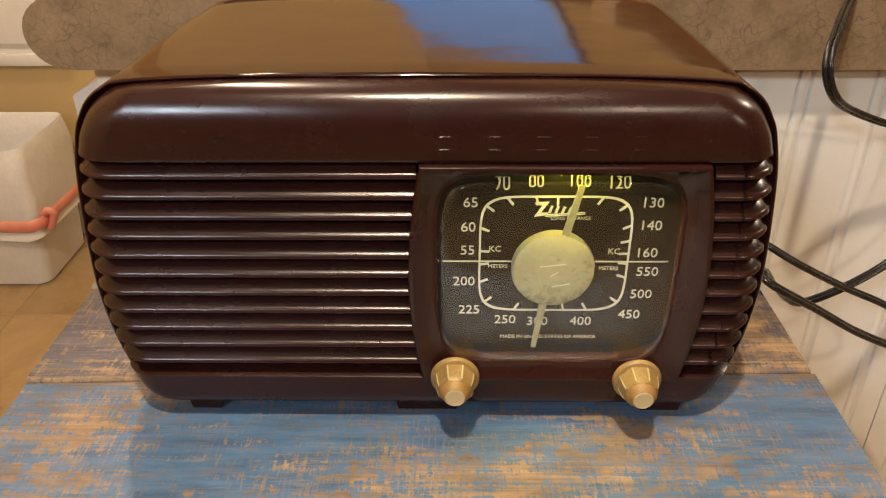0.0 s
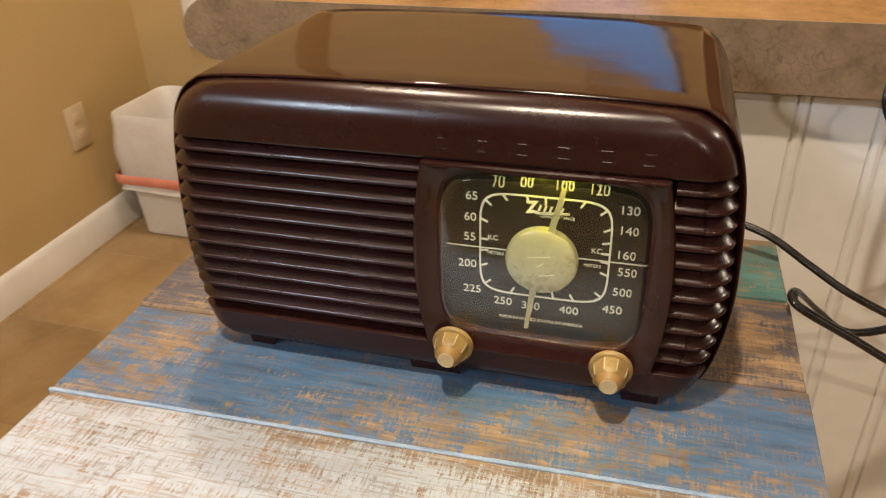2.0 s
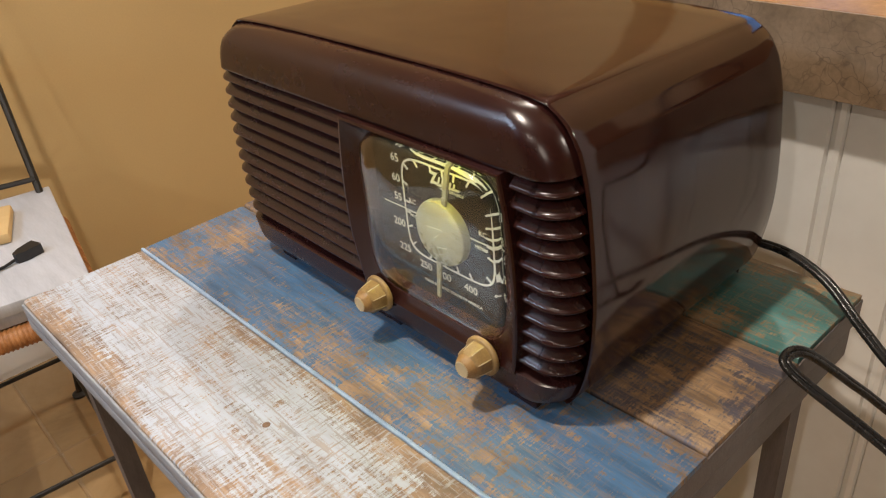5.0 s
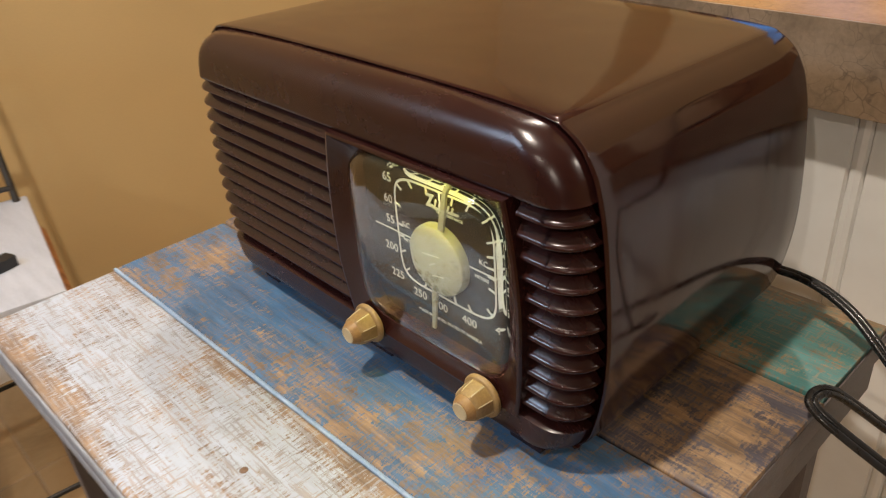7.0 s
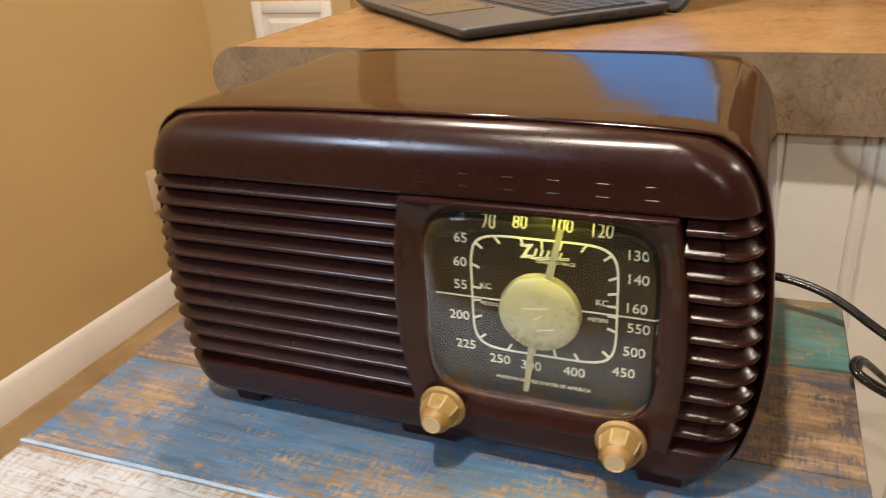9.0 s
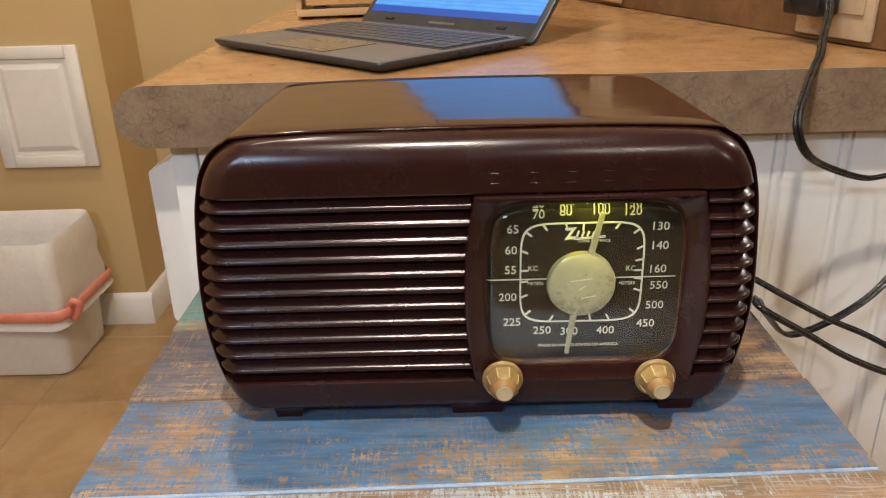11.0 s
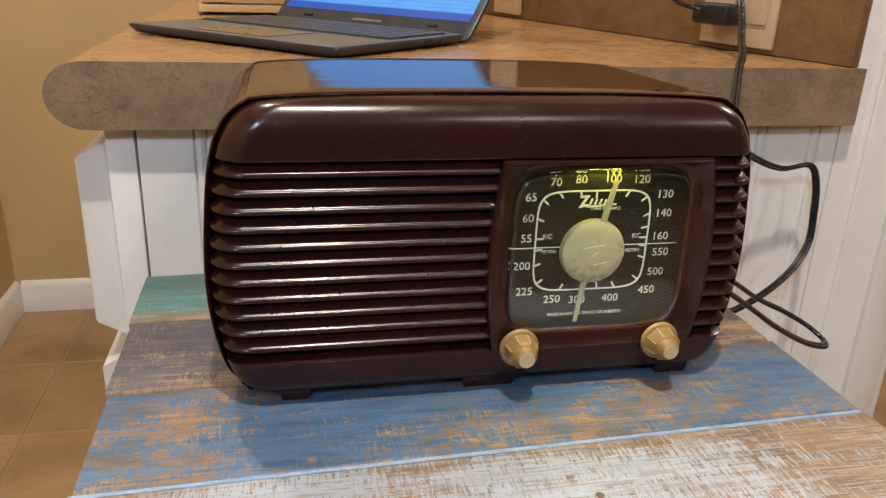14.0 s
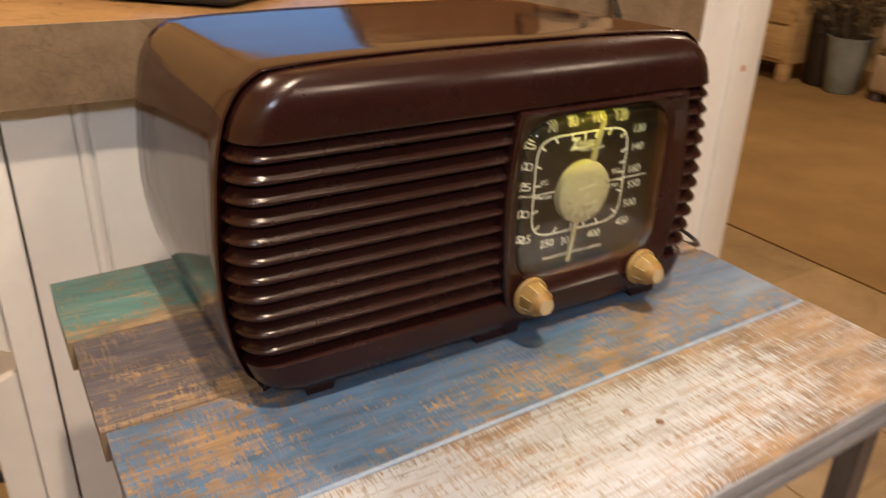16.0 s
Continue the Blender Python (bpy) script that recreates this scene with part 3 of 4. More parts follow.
    slab(-0.1920, 0.1640, 0.1690, 0.1740, TABLE - 0.045, TABLE - 0.0205, 0.012, "front_rail")
    mat_side = TABLE_LEG
    slab(0.2090, 0.1500, 0.2055, 0.5150, TABLE - 0.046, TABLE - 0.0205, 0.016, "side_rail")
    slab(0.2102, 0.1475, 0.2072, 0.5200, TABLE - 0.0200, TABLE - 0.0030, 0.0014, "side_edge")
    slab(-0.2225, 0.5000, -0.2160, 0.1500, TABLE - 0.046, TABLE - 0.0205, 0.016, "side_rail")
    slab(-0.2220, 0.4890, 0.2010, 0.5020, TABLE - 0.046, TABLE - 0.0205, 0.016, "back_rail")
    for lx, ly in ((-0.211, 0.158), (0.186, 0.170), (-0.214, 0.476), (0.184, 0.488)):
        rings = [[Vector((lx + sx * w, ly + sy * w, z)) for sx, sy in ((-1, -1), (1, -1), (1, 1), (-1, 1))] for z, w in ((0.0, 0.0062), (0.003, 0.0068), (TABLE - 0.0205, 0.0076))]
        part("leg", loft(rings), TABLE_LEG, t)
    for ly in (0.205, 0.295, 0.385, 0.455):
        part("shelf_slat", box(-0.19, 0.165, ly - 0.04, ly + 0.04, 0.20, 0.216, 0.002), PLANK_TEAL if ly > 0.37 else PLANK_BLUE, t, "worn painted slat of the lower shelf")
    for lx in (-0.205, 0.177):
        part("stretcher", box(lx - 0.01, lx + 0.01, 0.186, 0.463, 0.172, 0.1995, 0.002), TABLE_LEG, t)
    return t


build_table()


def build_tub():
    at = (-0.312, 0.345, 0)
    ob = thing("storage_tub", at, "open cream plastic tub with yellow contents beside the table", "tub")
    part("body", turned([(0.066, 0.0), (0.070, 0.003), (0.082, 0.290), (0.086, 0.293), (0.086, 0.300), (0.082, 0.302), (0.079, 0.298), (0.068, 0.010), (0.002, 0.008)], at, "z", 36), TUB_CREAM, ob)
    part("contents", turned([(0.074, 0.20), (0.0762, 0.262), (0.060, 0.272), (0.030, 0.268), (0.002, 0.274)], at, "z", 28), TUB_YELLOW, ob, "yellow granular contents")


build_tub()


# ---- the radio ----
FACE, XC, RIM = 0.295, -0.0092, 0.3130


def half_outline():
    ctrl = [(0, 0.0085), (0.135, 0.0085), (0.146, 0.0105), (0.153, 0.0155), (0.1575, 0.024), (0.1615, 0.040), (0.1640, 0.058), (0.1648, 0.075), (0.1643, 0.092), (0.1630, 0.110),
            (0.1603, 0.135), (0.1562, 0.153), (0.1530, 0.1605), (0.1480, 0.1682), (0.1400, 0.1743), (0.129, 0.1776), (0.08, 0.1798), (0, 0.1805)]
    return [(p.x, p.y) for p in spline([(a, b, 0) for a, b in ctrl], 5)]


def case_outline():
    h = half_outline()
    return [(XC + w, z) for w, z in h] + [(XC - w, z) for w, z in reversed(h[1:-1])]


OUTLINE = case_outline()


def inset(poly, d):
    out = []
    for i, (x, z) in enumerate(poly):
        (ax, az), (bx, bz) = poly[i - 1], poly[(i + 1) % len(poly)]
        tx, tz = bx - ax, bz - az
        k = math.hypot(tx, tz) or 1
        out.append((x - tz / k * d, z + tx / k * d))
    return out


def case_ring(y, d):
    squeeze = 1 - 0.026 * max(0.0, (y - RIM) / 0.179)
    return [Vector((x, y, TABLE + 0.0085 + (h - 0.0085) * squeeze)) for x, h in inset(OUTLINE, d)]


def half_width(h):
    pts = half_outline()
    for (w0, h0), (w1, h1) in zip(pts, pts[1:]):
        if h0 <= h <= h1 and h1 > h0:
            return w0 + (w1 - w0) * (h - h0) / (h1 - h0)
    return 0.15


def window_points(n=18):
    """The bezel's outer shape, its sides bowed outwards."""
    zt, zb = TABLE + 0.1452, TABLE + 0.0268
    zm, hh = (zt + zb) / 2, (zt - zb) / 2
    left = [(-0.0108 - 0.0062 * (1 - ((z - zm) / hh) ** 2), z) for z in (zt + (zb - zt) * k / n for k in range(n))]
    low = [(-0.0108 + (0.1165 + 0.0108) * k / n, zb) for k in range(n)]
    right = [(0.1145 + 0.002 * (1 - (z - zb) / (2 * hh)) + 0.0065 * (1 - ((z - zm) / hh) ** 2), z) for z in (zb + (zt - zb) * k / n for k in range(n))]
    top = [(0.1145 + (-0.0108 - 0.1145) * k / n, zt) for k in range(n)]
    return left + low + right + top


DIAL = Vector((0.0525, 0, 0.8310))


def lens_radius(a, grow=0.0):
    """Rounded, slightly bowed opening of the dial."""
    c, s = abs(math.cos(a)), abs(math.sin(a))
    p = 6.4
    return 1 / ((c / (0.0562 + grow)) ** p + (s / (0.0503 + grow)) ** p) ** (1 / p)


def ray_to(poly, a):
    d, best = (math.cos(a), math.sin(a)), 0.2
    for (x0, z0), (x1, z1) in zip(poly, poly[1:] + poly[:1]):
        px, pz, ex, ez = x0 - DIAL.x, z0 - DIAL.z, x1 - x0, z1 - z0
        den = d[0] * ez - d[1] * ex
        if abs(den) > 1e-12:
            t, u = (px * ez - pz * ex) / den, (px * d[1] - pz * d[0]) / den
            if t > 0 and -1e-6 <= u <= 1 + 1e-6:
                best = min(best, t)
    return best


def build_radio():
    radio = thing("table_radio", (XC, 0.39, TABLE), "vintage dark brown bakelite table radio with a clear dial", "radio")
    # body shell, drawn back from the front rim
    rings = [case_ring(0.3200, 0.012), case_ring(0.3135, 0.0025), case_ring(0.3119, 0.0019), case_ring(0.3112, 0.0013), case_ring(0.3110, 0.0008), case_ring(0.3115, 0.0003), case_ring(RIM, 0.0)]
    rings += [case_ring(RIM + 0.173 * k / 10, 0.0) for k in range(1, 11)] + [case_ring(0.4895, 0.0012), case_ring(0.4915, 0.0035), case_ring(0.4920, 0.007)]
    part("case", loft(rings), BAKELITE_TOP, radio, "glossy dark brown bakelite case", 50)
    part("back_panel", loft([[v + Vector((0, 0.0003, 0)) for v in case_ring(0.492, 0.009)], [v + Vector((0, 0.0023, 0)) for v in case_ring(0.492, 0.010)]]), BLACK_VOID, radio)

    def wrapped(h, half, y, r, x0=None, x1=None):
        """Plan of the front at one height: flat face, ends rounded back to the rim; x0, x1 cut it short."""
        pts = []
        for side in (-1, 1):
            cut_at = x0 if side < 0 else x1
            if cut_at is not None:
                arc = [Vector((cut_at, 0.3130, TABLE + h)), Vector((cut_at, y, TABLE + h))]
            else:
                e = XC + side * half
                arc = [Vector((e, 0.3136, TABLE + h))] + [Vector((e - side * r + side * r * math.sin(t), y + r - r * math.cos(t), TABLE + h)) for t in [math.pi / 2 * (1 - k / 10) for k in range(11)]]
            pts += arc if side < 0 else list(reversed(arc))
        return pts

    # upper rail, rolled back at its top to the rim
    rings = []
    for k in range(19):
        h = 0.1455 + 0.0140 * k / 6 if k < 6 else 0.1595 + 0.0188 * math.sin(math.pi / 2 * (k - 6) / 12)
        roll = 0.0 if k < 6 else 0.0158 * (1 - math.cos(math.pi / 2 * (k - 6) / 12))
        half = half_width(min(h + 0.0018, 0.1804)) - 0.0028
        if k == 0:
            rings.append(wrapped(h + 0.0002, half - 0.001, FACE + 0.0010, 0.0172))
            rings.append(wrapped(h + 0.0004, half - 0.0004, FACE + 0.0004, 0.0174))
        rings.append(wrapped(h + (0.0010 if k == 0 else 0), half, FACE + roll, max(0.0176 - roll * 0.35, 0.003)))
    part("top_rail", loft(rings), BAKELITE, radio, "", 45)
    rings = []
    for k in range(13):
        h = 0.0285 - 0.0110 * k / 4 if k < 4 else 0.0175 - 0.0092 * math.sin(math.pi / 2 * (k - 4) / 8)
        roll = 0.0 if k < 4 else 0.0075 * (1 - math.cos(math.pi / 2 * (k - 4) / 8))
        half = half_width(max(h + 0.001, 0.0088)) - 0.0030
        if k == 0:
            rings.append(wrapped(h + 0.0022, half - 0.006, FACE + 0.0070, 0.0110))
            rings.append(wrapped(h + 0.0006, half - 0.0012, FACE + 0.0012, 0.0165))
        rings.append(wrapped(h, half, FACE + roll, max(0.0176 - roll * 0.6, 0.004)))
    part("bottom_rail", loft(rings), BAKELITE, radio, "", 45)
    # dark boards behind the louvres
    for x0, x1 in ((None, -0.0130), (0.1180, None)):
        rings = [wrapped(h, half_width(h) - 0.0165, FACE + 0.0112, 0.0025, x0, x1) for h in [0.026 + 0.1205 * k / 8 for k in range(9)]]
        part("grille_backing", loft(rings), BLACK_VOID, radio)

    # louvre bars wrapping round both ends
    prof = [(0.0112, 0.0064), (0.0058, 0.0062), (0.0046, 0.0060), (0.0018, 0.0022), (0.0012, 0.0018), (0.0005, 0.0013), (0.0001, 0.0005), (0.0, -0.0001), (0.0003, -0.0007), (0.0010, -0.0012), (0.0030, -0.0014), (0.0112, -0.0015)]

    def louvre(z, side):
        edge = XC + side * (half_width(z - TABLE) - 0.0033)
        start = -0.0125 if side < 0 else 0.1175
        r = 0.0176
        ring_at = [(Vector((start, FACE + 0.0004, z)), Vector((0, -1, 0))), (Vector(((start + edge) / 2, FACE + 0.0004, z)), Vector((0, -1, 0)))]
        for k in range(13):
            a = math.pi / 2 * k / 12
            n = Vector((side * math.sin(a), -math.cos(a), 0))
            ring_at.append((Vector((edge - side * r, FACE + 0.0004 + r, z)) + n * r, n))
        bm = loft([[p - n * o + Vector((0, 0, dz)) for o, dz in prof] for p, n in ring_at])
        part("louvre", bm, BAKELITE, radio, "", 60)

    for i in range(11):
        z = 0.8815 - 0.01012 * i
        louvre(z, -1)
        louvre(z, 1)

    # bezel
    win = window_points()
    angles = sorted([2 * math.pi * k / 120 for k in range(120)] + [math.atan2(z - DIAL.z, x - DIAL.x) % (2 * math.pi) for x, z in (win[0], win[18], win[36], win[54])])

    def ring(f, y, low=0.0):
        return [Vector((DIAL.x + f(a) * math.cos(a), y + low * min(max((-math.sin(a) - 0.3) / 0.4, 0), 1), DIAL.z + f(a) * math.sin(a))) for a in angles]

    def outer(d):
        return lambda a: ray_to(win, a) - d

    bezel = loft([ring(outer(0), 0.3070), ring(outer(0), 0.2928, 0.0016), ring(outer(0.0007), 0.2917, 0.0020), ring(outer(0.0022), 0.2914, 0.0020), ring(lambda a: lens_radius(a, 0.0045), 0.2972, -0.0014),
                  ring(lambda a: lens_radius(a, 0.0012), 0.2985, -0.0023), ring(lens_radius, 0.2993, -0.0028), ring(lens_radius, 0.3010), ring(lambda a: lens_radius(a, 0.0055), 0.3030), ring(lambda a: lens_radius(a, 0.0055), 0.3140)], False, False)
    part("bezel", bezel, BAKELITE, radio, "dark brown bakelite dial surround with bowed sides", 28)

    # dial plate and printing
    plate = part("dial_plate", loft([ring(lambda a: lens_radius(a, 0.0056), 0.3122), ring(lambda a: lens_radius(a, 0.0056), 0.3132)]), DIAL_BLACK, radio, "black dial plate with cream printing")
    PY = 0.3118
    marks = [("65", 0.0120, 0.8612), ("60", 0.0110, 0.8482), ("55", 0.0108, 0.8356), ("200", 0.0092, 0.8180), ("225", 0.0120, 0.8012), ("250", 0.0302, 0.7952), ("300", 0.0465, 0.7942),
             ("400", 0.0685, 0.7944), ("450", 0.0925, 0.7986), ("500", 0.0970, 0.8108), ("550", 0.0985, 0.8238), ("160", 0.0968, 0.8344), ("140", 0.0970, 0.8492), ("130", 0.0965, 0.8612),
             ("120", 0.0800, 0.8708), ("100", 0.0618, 0.8716), ("80", 0.0420, 0.8714), ("70", 0.0265, 0.8700)]

    def printed(text, size, x, z, width=1.0):
        ob = new("dial_lettering", lettering(text, size, DIAL_WHITE))
        ob.location = (x, PY, z + 0.0006)
        ob.rotation_euler = (radians(90), 0, 0)
        ob.scale = (width, 1, 1)
        ob.parent = plate

    for text, x, z in marks:
        printed(text, 0.0072, x, z, 1.02)
    printed("KC", 0.0045, 0.0240, 0.8365)
    printed("KC", 0.0045, 0.0812, 0.8352)
    printed("METERS", 0.0028, 0.0256, 0.8268)
    printed("METERS", 0.0028, 0.0795, 0.8258)
    printed("LONG DISTANCE", 0.0024, 0.0590, 0.8532)
    printed("MADE IN UNITED STATES OF AMERICA", 0.0028, 0.0525, 0.7848)

    def bar(x0, z0, x1, z1, w, y0=PY - 0.0001, y1=PY + 0.0003, w1=None):
        a, b = Vector((x0, z0)), Vector((x1, z1))
        n = (b - a).normalized()
        n = Vector((-n.y, n.x))
        w1 = w if w1 is None else w1
        return strip([tuple(a + n * w / 2), tuple(b + n * w1 / 2), tuple(b - n * w1 / 2), tuple(a - n * w / 2)], y0, y1)

    # scale line, a rounded square
    def scale_ring(d):
        pts = []
        for k in range(96):
            a = 2 * math.pi * k / 96
            c, s = abs(math.cos(a)), abs(math.sin(a))
            r = 1 / ((c / (0.0358 + d)) ** 6 + (s / (0.0316 + d)) ** 6) ** (1 / 6)
            pts.append((0.0525 + r * math.cos(a), 0.8334 + r * math.sin(a)))
        return pts

    outer_r, inner_r = scale_ring(0.0005), scale_ring(-0.0005)
    bm = loft([[Vector((x, y, z)) for x, z in rr] for rr, y in ((outer_r, PY), (outer_r, PY + 0.0003), (inner_r, PY + 0.0003), (inner_r, PY), (outer_r, PY))], False, False)
    part("scale_line", bm, DIAL_WHITE, plate)
    ticks = [90, 108, 127, 141, 73, 56, 40, 157, 176, 25, 13, 2, 188, 203, 219, 240, 262, 282, 300, 321, 341, 353]
    for deg in ticks:
        a = radians(deg)
        c, s = math.cos(a), math.sin(a)
        r = 1 / ((abs(c) / 0.0358) ** 6 + (abs(s) / 0.0316) ** 6) ** (1 / 6)
        x, z = 0.0525 + r * c, 0.8334 + r * s
        part("tick", bar(x, z, x - c * 0.0046, z - s * 0.0046, 0.0011), DIAL_WHITE, plate)
    for x0, x1 in ((-0.0030, 0.0345), (0.0705, 0.1085)):
        part("centre_line", bar(x0, 0.8302, x1, 0.8302, 0.0006), DIAL_WHITE, plate)
    # maker's mark as a plain slanted flash with underlines
    flash = [(0.0420, 0.8620), (0.0486, 0.8624), (0.0448, 0.8568), (0.0482, 0.8566), (0.0484, 0.8556), (0.0418, 0.8546), (0.0456, 0.8606), (0.0422, 0.8608)]
    part("maker_mark", strip(flash, PY - 0.0001, PY + 0.0003), DIAL_WHITE, plate, "plain cream maker's flash")
    for k in range(5):
        x = 0.0488 + k * 0.0030
        part("maker_mark", bar(x, 0.8566, x + 0.0012, 0.8602 - 0.0002 * k, 0.0011), DIAL_WHITE, plate)
    for z in (0.8556, 0.8548):
        part("maker_mark", bar(0.0470, z, 0.0655, z + 0.0012, 0.0004), DIAL_WHITE, plate)

    # pointer with its round hub
    hub = turned([(0.0005, -0.0046), (0.012, -0.0044), (0.0180, -0.0034), (0.0196, -0.0022), (0.0201, -0.0004), (0.0200, 0.0028)], (0.0520, 0.3085, 0.8280), "y", 56)
    ptr = part("pointer_hub", hub, POINTER, radio, "round ivory dial pointer hub")
    part("pointer", bar(0.0562, 0.8450, 0.0624, 0.8725, 0.0038, 0.3070, 0.3084, 0.0026), POINTER, ptr)
    part("pointer", bar(0.0484, 0.8100, 0.0448, 0.7822, 0.0038, 0.3070, 0.3084, 0.0022), POINTER, ptr)
    for x0, z0, x1, z1 in ((0.0450, 0.8318, 0.0575, 0.8334), (0.0500, 0.8262, 0.0540, 0.8290), (0.0515, 0.8208, 0.0600, 0.8224)):
        part("worn_mark", bar(x0, z0, x1, z1, 0.0006, 0.30385, 0.3044), HUB_WEAR, ptr)

    # clear lens, two skins and a rim
    def lens(y, s):
        return [Vector((DIAL.x + lens_radius(a, -0.0003) * s * math.cos(a), y, DIAL.z + lens_radius(a, -0.0003) * s * math.sin(a))) for a in angles]

    skin = [(0.3008, 1.0), (0.2976, 0.998), (0.2960, 0.985), (0.2950, 0.955), (0.2944, 0.88), (0.2938, 0.72), (0.2933, 0.48), (0.2931, 0.2), (0.29305, 0.04)]
    back = [(y + 0.0016, s * 0.985) for y, s in reversed(skin[1:])] + [(0.3008, 0.985)]
    pane = part("dial_lens", loft([lens(y, k) for y, k in list(reversed(skin)) + list(reversed(back))]), GLASS, radio, "clear domed plastic dial lens", 60)
    pane.visible_shadow = False
    # pilot bulb behind the bezel's upper lip
    part("pilot_bulb", turned([(0.0006, -0.012), (0.0018, -0.0112), (0.0018, 0.0112), (0.0006, 0.012)], (0.0560, 0.3056, 0.8846), "x", 12), BULB, radio, "glowing yellow pilot bulb")

    # moulded letters of the name, as plain raised strokes
    for x in (0.0, 0.0212, 0.0418, 0.0622, 0.0830, 0.1032):
        part("raised_mark", box(x - 0.0026, x + 0.0026, 0.29478, 0.2953, 0.8948, 0.8952, 0.00015, 1), BAKELITE, radio)
        part("raised_mark", box(x - 0.0026, x + 0.0026, 0.29478, 0.2953, 0.9006, 0.9010, 0.00015, 1), BAKELITE, radio)

    # feet
    for fx, fw in ((-0.1270, 0.0072), (-0.0095, 0.0150), (0.1130, 0.0095)):
        rings = [[Vector((fx + sx * w, y, z)) for sx, y in ((-1, y0), (1, y0), (1, y1), (-1, y1))] for z, w, y0, y1 in
                 ((TABLE, fw, 0.3036, 0.322), (TABLE + 0.001, fw + 0.0006, 0.3030, 0.3227), (TABLE + 0.0105, fw + 0.0022, 0.3022, 0.325))]
        part("foot", loft(rings), BAKELITE, radio)
    part("rubber_foot", turned([(0.0115, 0.0), (0.0130, 0.0015), (0.0135, 0.0100), (0.0120, 0.0105)], (0.0330, 0.3290, TABLE), "z", 24), RUBBER, radio, "round dark rubber foot")
    for fx in (-0.12, 0.103):
        part("foot", box(fx - 0.01, fx + 0.01, 0.455, 0.475, TABLE, TABLE + 0.0095, 0.0015), BAKELITE, radio)
    return radio


RADIO = build_radio()


def build_knob(x, z):
    """Cream control knob: a flange, a ribbed tapering grip and a flat worn tip."""
    k = part("control_knob", turned([(0.0040, 0.2936), (0.0110, 0.2932), (0.0121, 0.2922), (0.0121, 0.2908), (0.0113, 0.2898), (0.0092, 0.2894), (0.0086, 0.2888)], (x, 0, z), "y", 40), KNOB_CREAM, RADIO, "aged cream plastic control knob")
    grip = turned([(0.0096, 0.2899), (0.0092, 0.2866), (0.0087, 0.2832), (0.0082, 0.2812), (0.0074, 0.2800)], (x, 0, z), "y", 64, flute=lambda a, h: 1 + 0.05 * (abs(math.sin(4 * a)) ** 4))
    part("grip", grip, KNOB_CREAM, k, "", 25)
    part("tip", turned([(0.0075, 0.2803), (0.0071, 0.2791), (0.0060, 0.2769), (0.0050, 0.2760), (0.0012, 0.2759)], (x, 0, z), "y", 16), KNOB_TIP, k, "orange-brown worn knob tip", 25)
    part("tip_ring", turned([(0.0043, 0.2760), (0.0049, 0.27575), (0.0049, 0.2755), (0.0043, 0.2753), (0.0040, 0.2756)], (x, 0, z), "y", 16), EDGE_CREAM, k)
    for j in range(8):
        a = math.pi / 8 + math.pi / 4 * j
        c, s = math.cos(a), math.sin(a)
        pts = [Vector((x + r * c, y, z + r * s)) for r, y in ((0.0099, 0.2893), (0.0095, 0.2862), (0.0090, 0.2830), (0.0083, 0.2810))]
        part("rib", tube(pts, 0.0004, 6), EDGE_CREAM, k)


build_knob(0.0050, 0.7745)
build_knob(0.0955, 0.7735)


def build_cord():
    cord = thing("power_cord", (0.25, 0.47, TABLE), "black twin-lead radio cord looped over the table edge", "power cord")
    pl = SPLASH_FOOT + ALONG * 0.15 - ACROSS * 0.035
    path = [(0.118, 0.494, 0.7640), (0.135, 0.499, 0.7670), (0.165, 0.497, 0.7690), (0.195, 0.488, 0.7640), (0.225, 0.474, 0.7500), (0.254, 0.468, 0.7340), (0.303, 0.488, 0.7020), (0.338, 0.494, 0.6840), (0.366, 0.492, 0.6680),
            (0.376, 0.478, 0.6590), (0.366, 0.464, 0.6600), (0.335, 0.452, 0.6720), (0.290, 0.436, 0.6980), (0.251, 0.424, 0.7250), (0.214, 0.413, 0.7500), (0.206, 0.418, 0.7550), (0.212, 0.432, 0.7520), (0.235, 0.458, 0.7220),
            (0.266, 0.482, 0.6920), (0.309, 0.500, 0.6950), (0.348, 0.512, 0.7140), (0.372, 0.522, 0.7400), (0.376, 0.528, 0.7720), (0.374, 0.531, 0.8000), (0.364, 0.532, 0.8180), (0.332, 0.530, 0.8160), (0.289, 0.516, 0.8320),
            (0.262, 0.498, 0.8500), (0.250, 0.493, 0.8730), (0.262, 0.515, 0.8920), (0.281, 0.546, 0.9065), (0.291, 0.560, 0.9165), (0.303, 0.585, 0.927), (0.322, 0.622, 0.948), (0.322, 0.645, 0.985),
            (0.300, 0.662, 1.015), (0.280, 0.68, 1.010), (0.283, 0.69, 0.980), (pl.x - 0.03, pl.y + 0.02, 0.958), (pl.x - 0.006, pl.y + 0.004, 0.948)]
    pts = spline(path, 7)
    for off in (-0.0017, 0.0017):
        part("strand", tube(pts, 0.0020, 10, offset=off), CORD, cord, "", 60)
    part("plug", wall_block(0.122, 0.172, 0.009, 0.036, 0.934, 0.956, 0.004, 3), PLUG, cord, "black moulded plug")


def wall_plate(name, label, bm_plate, mat, sockets):
    ob = thing(name, tuple(sum((v.co for v in bm_plate.verts), Vector()) / len(bm_plate.verts)), label, "wall outlet")
    part("plate", bm_plate, mat, ob)
    for bm in sockets:
        part("socket", bm, mat, ob)
    return ob


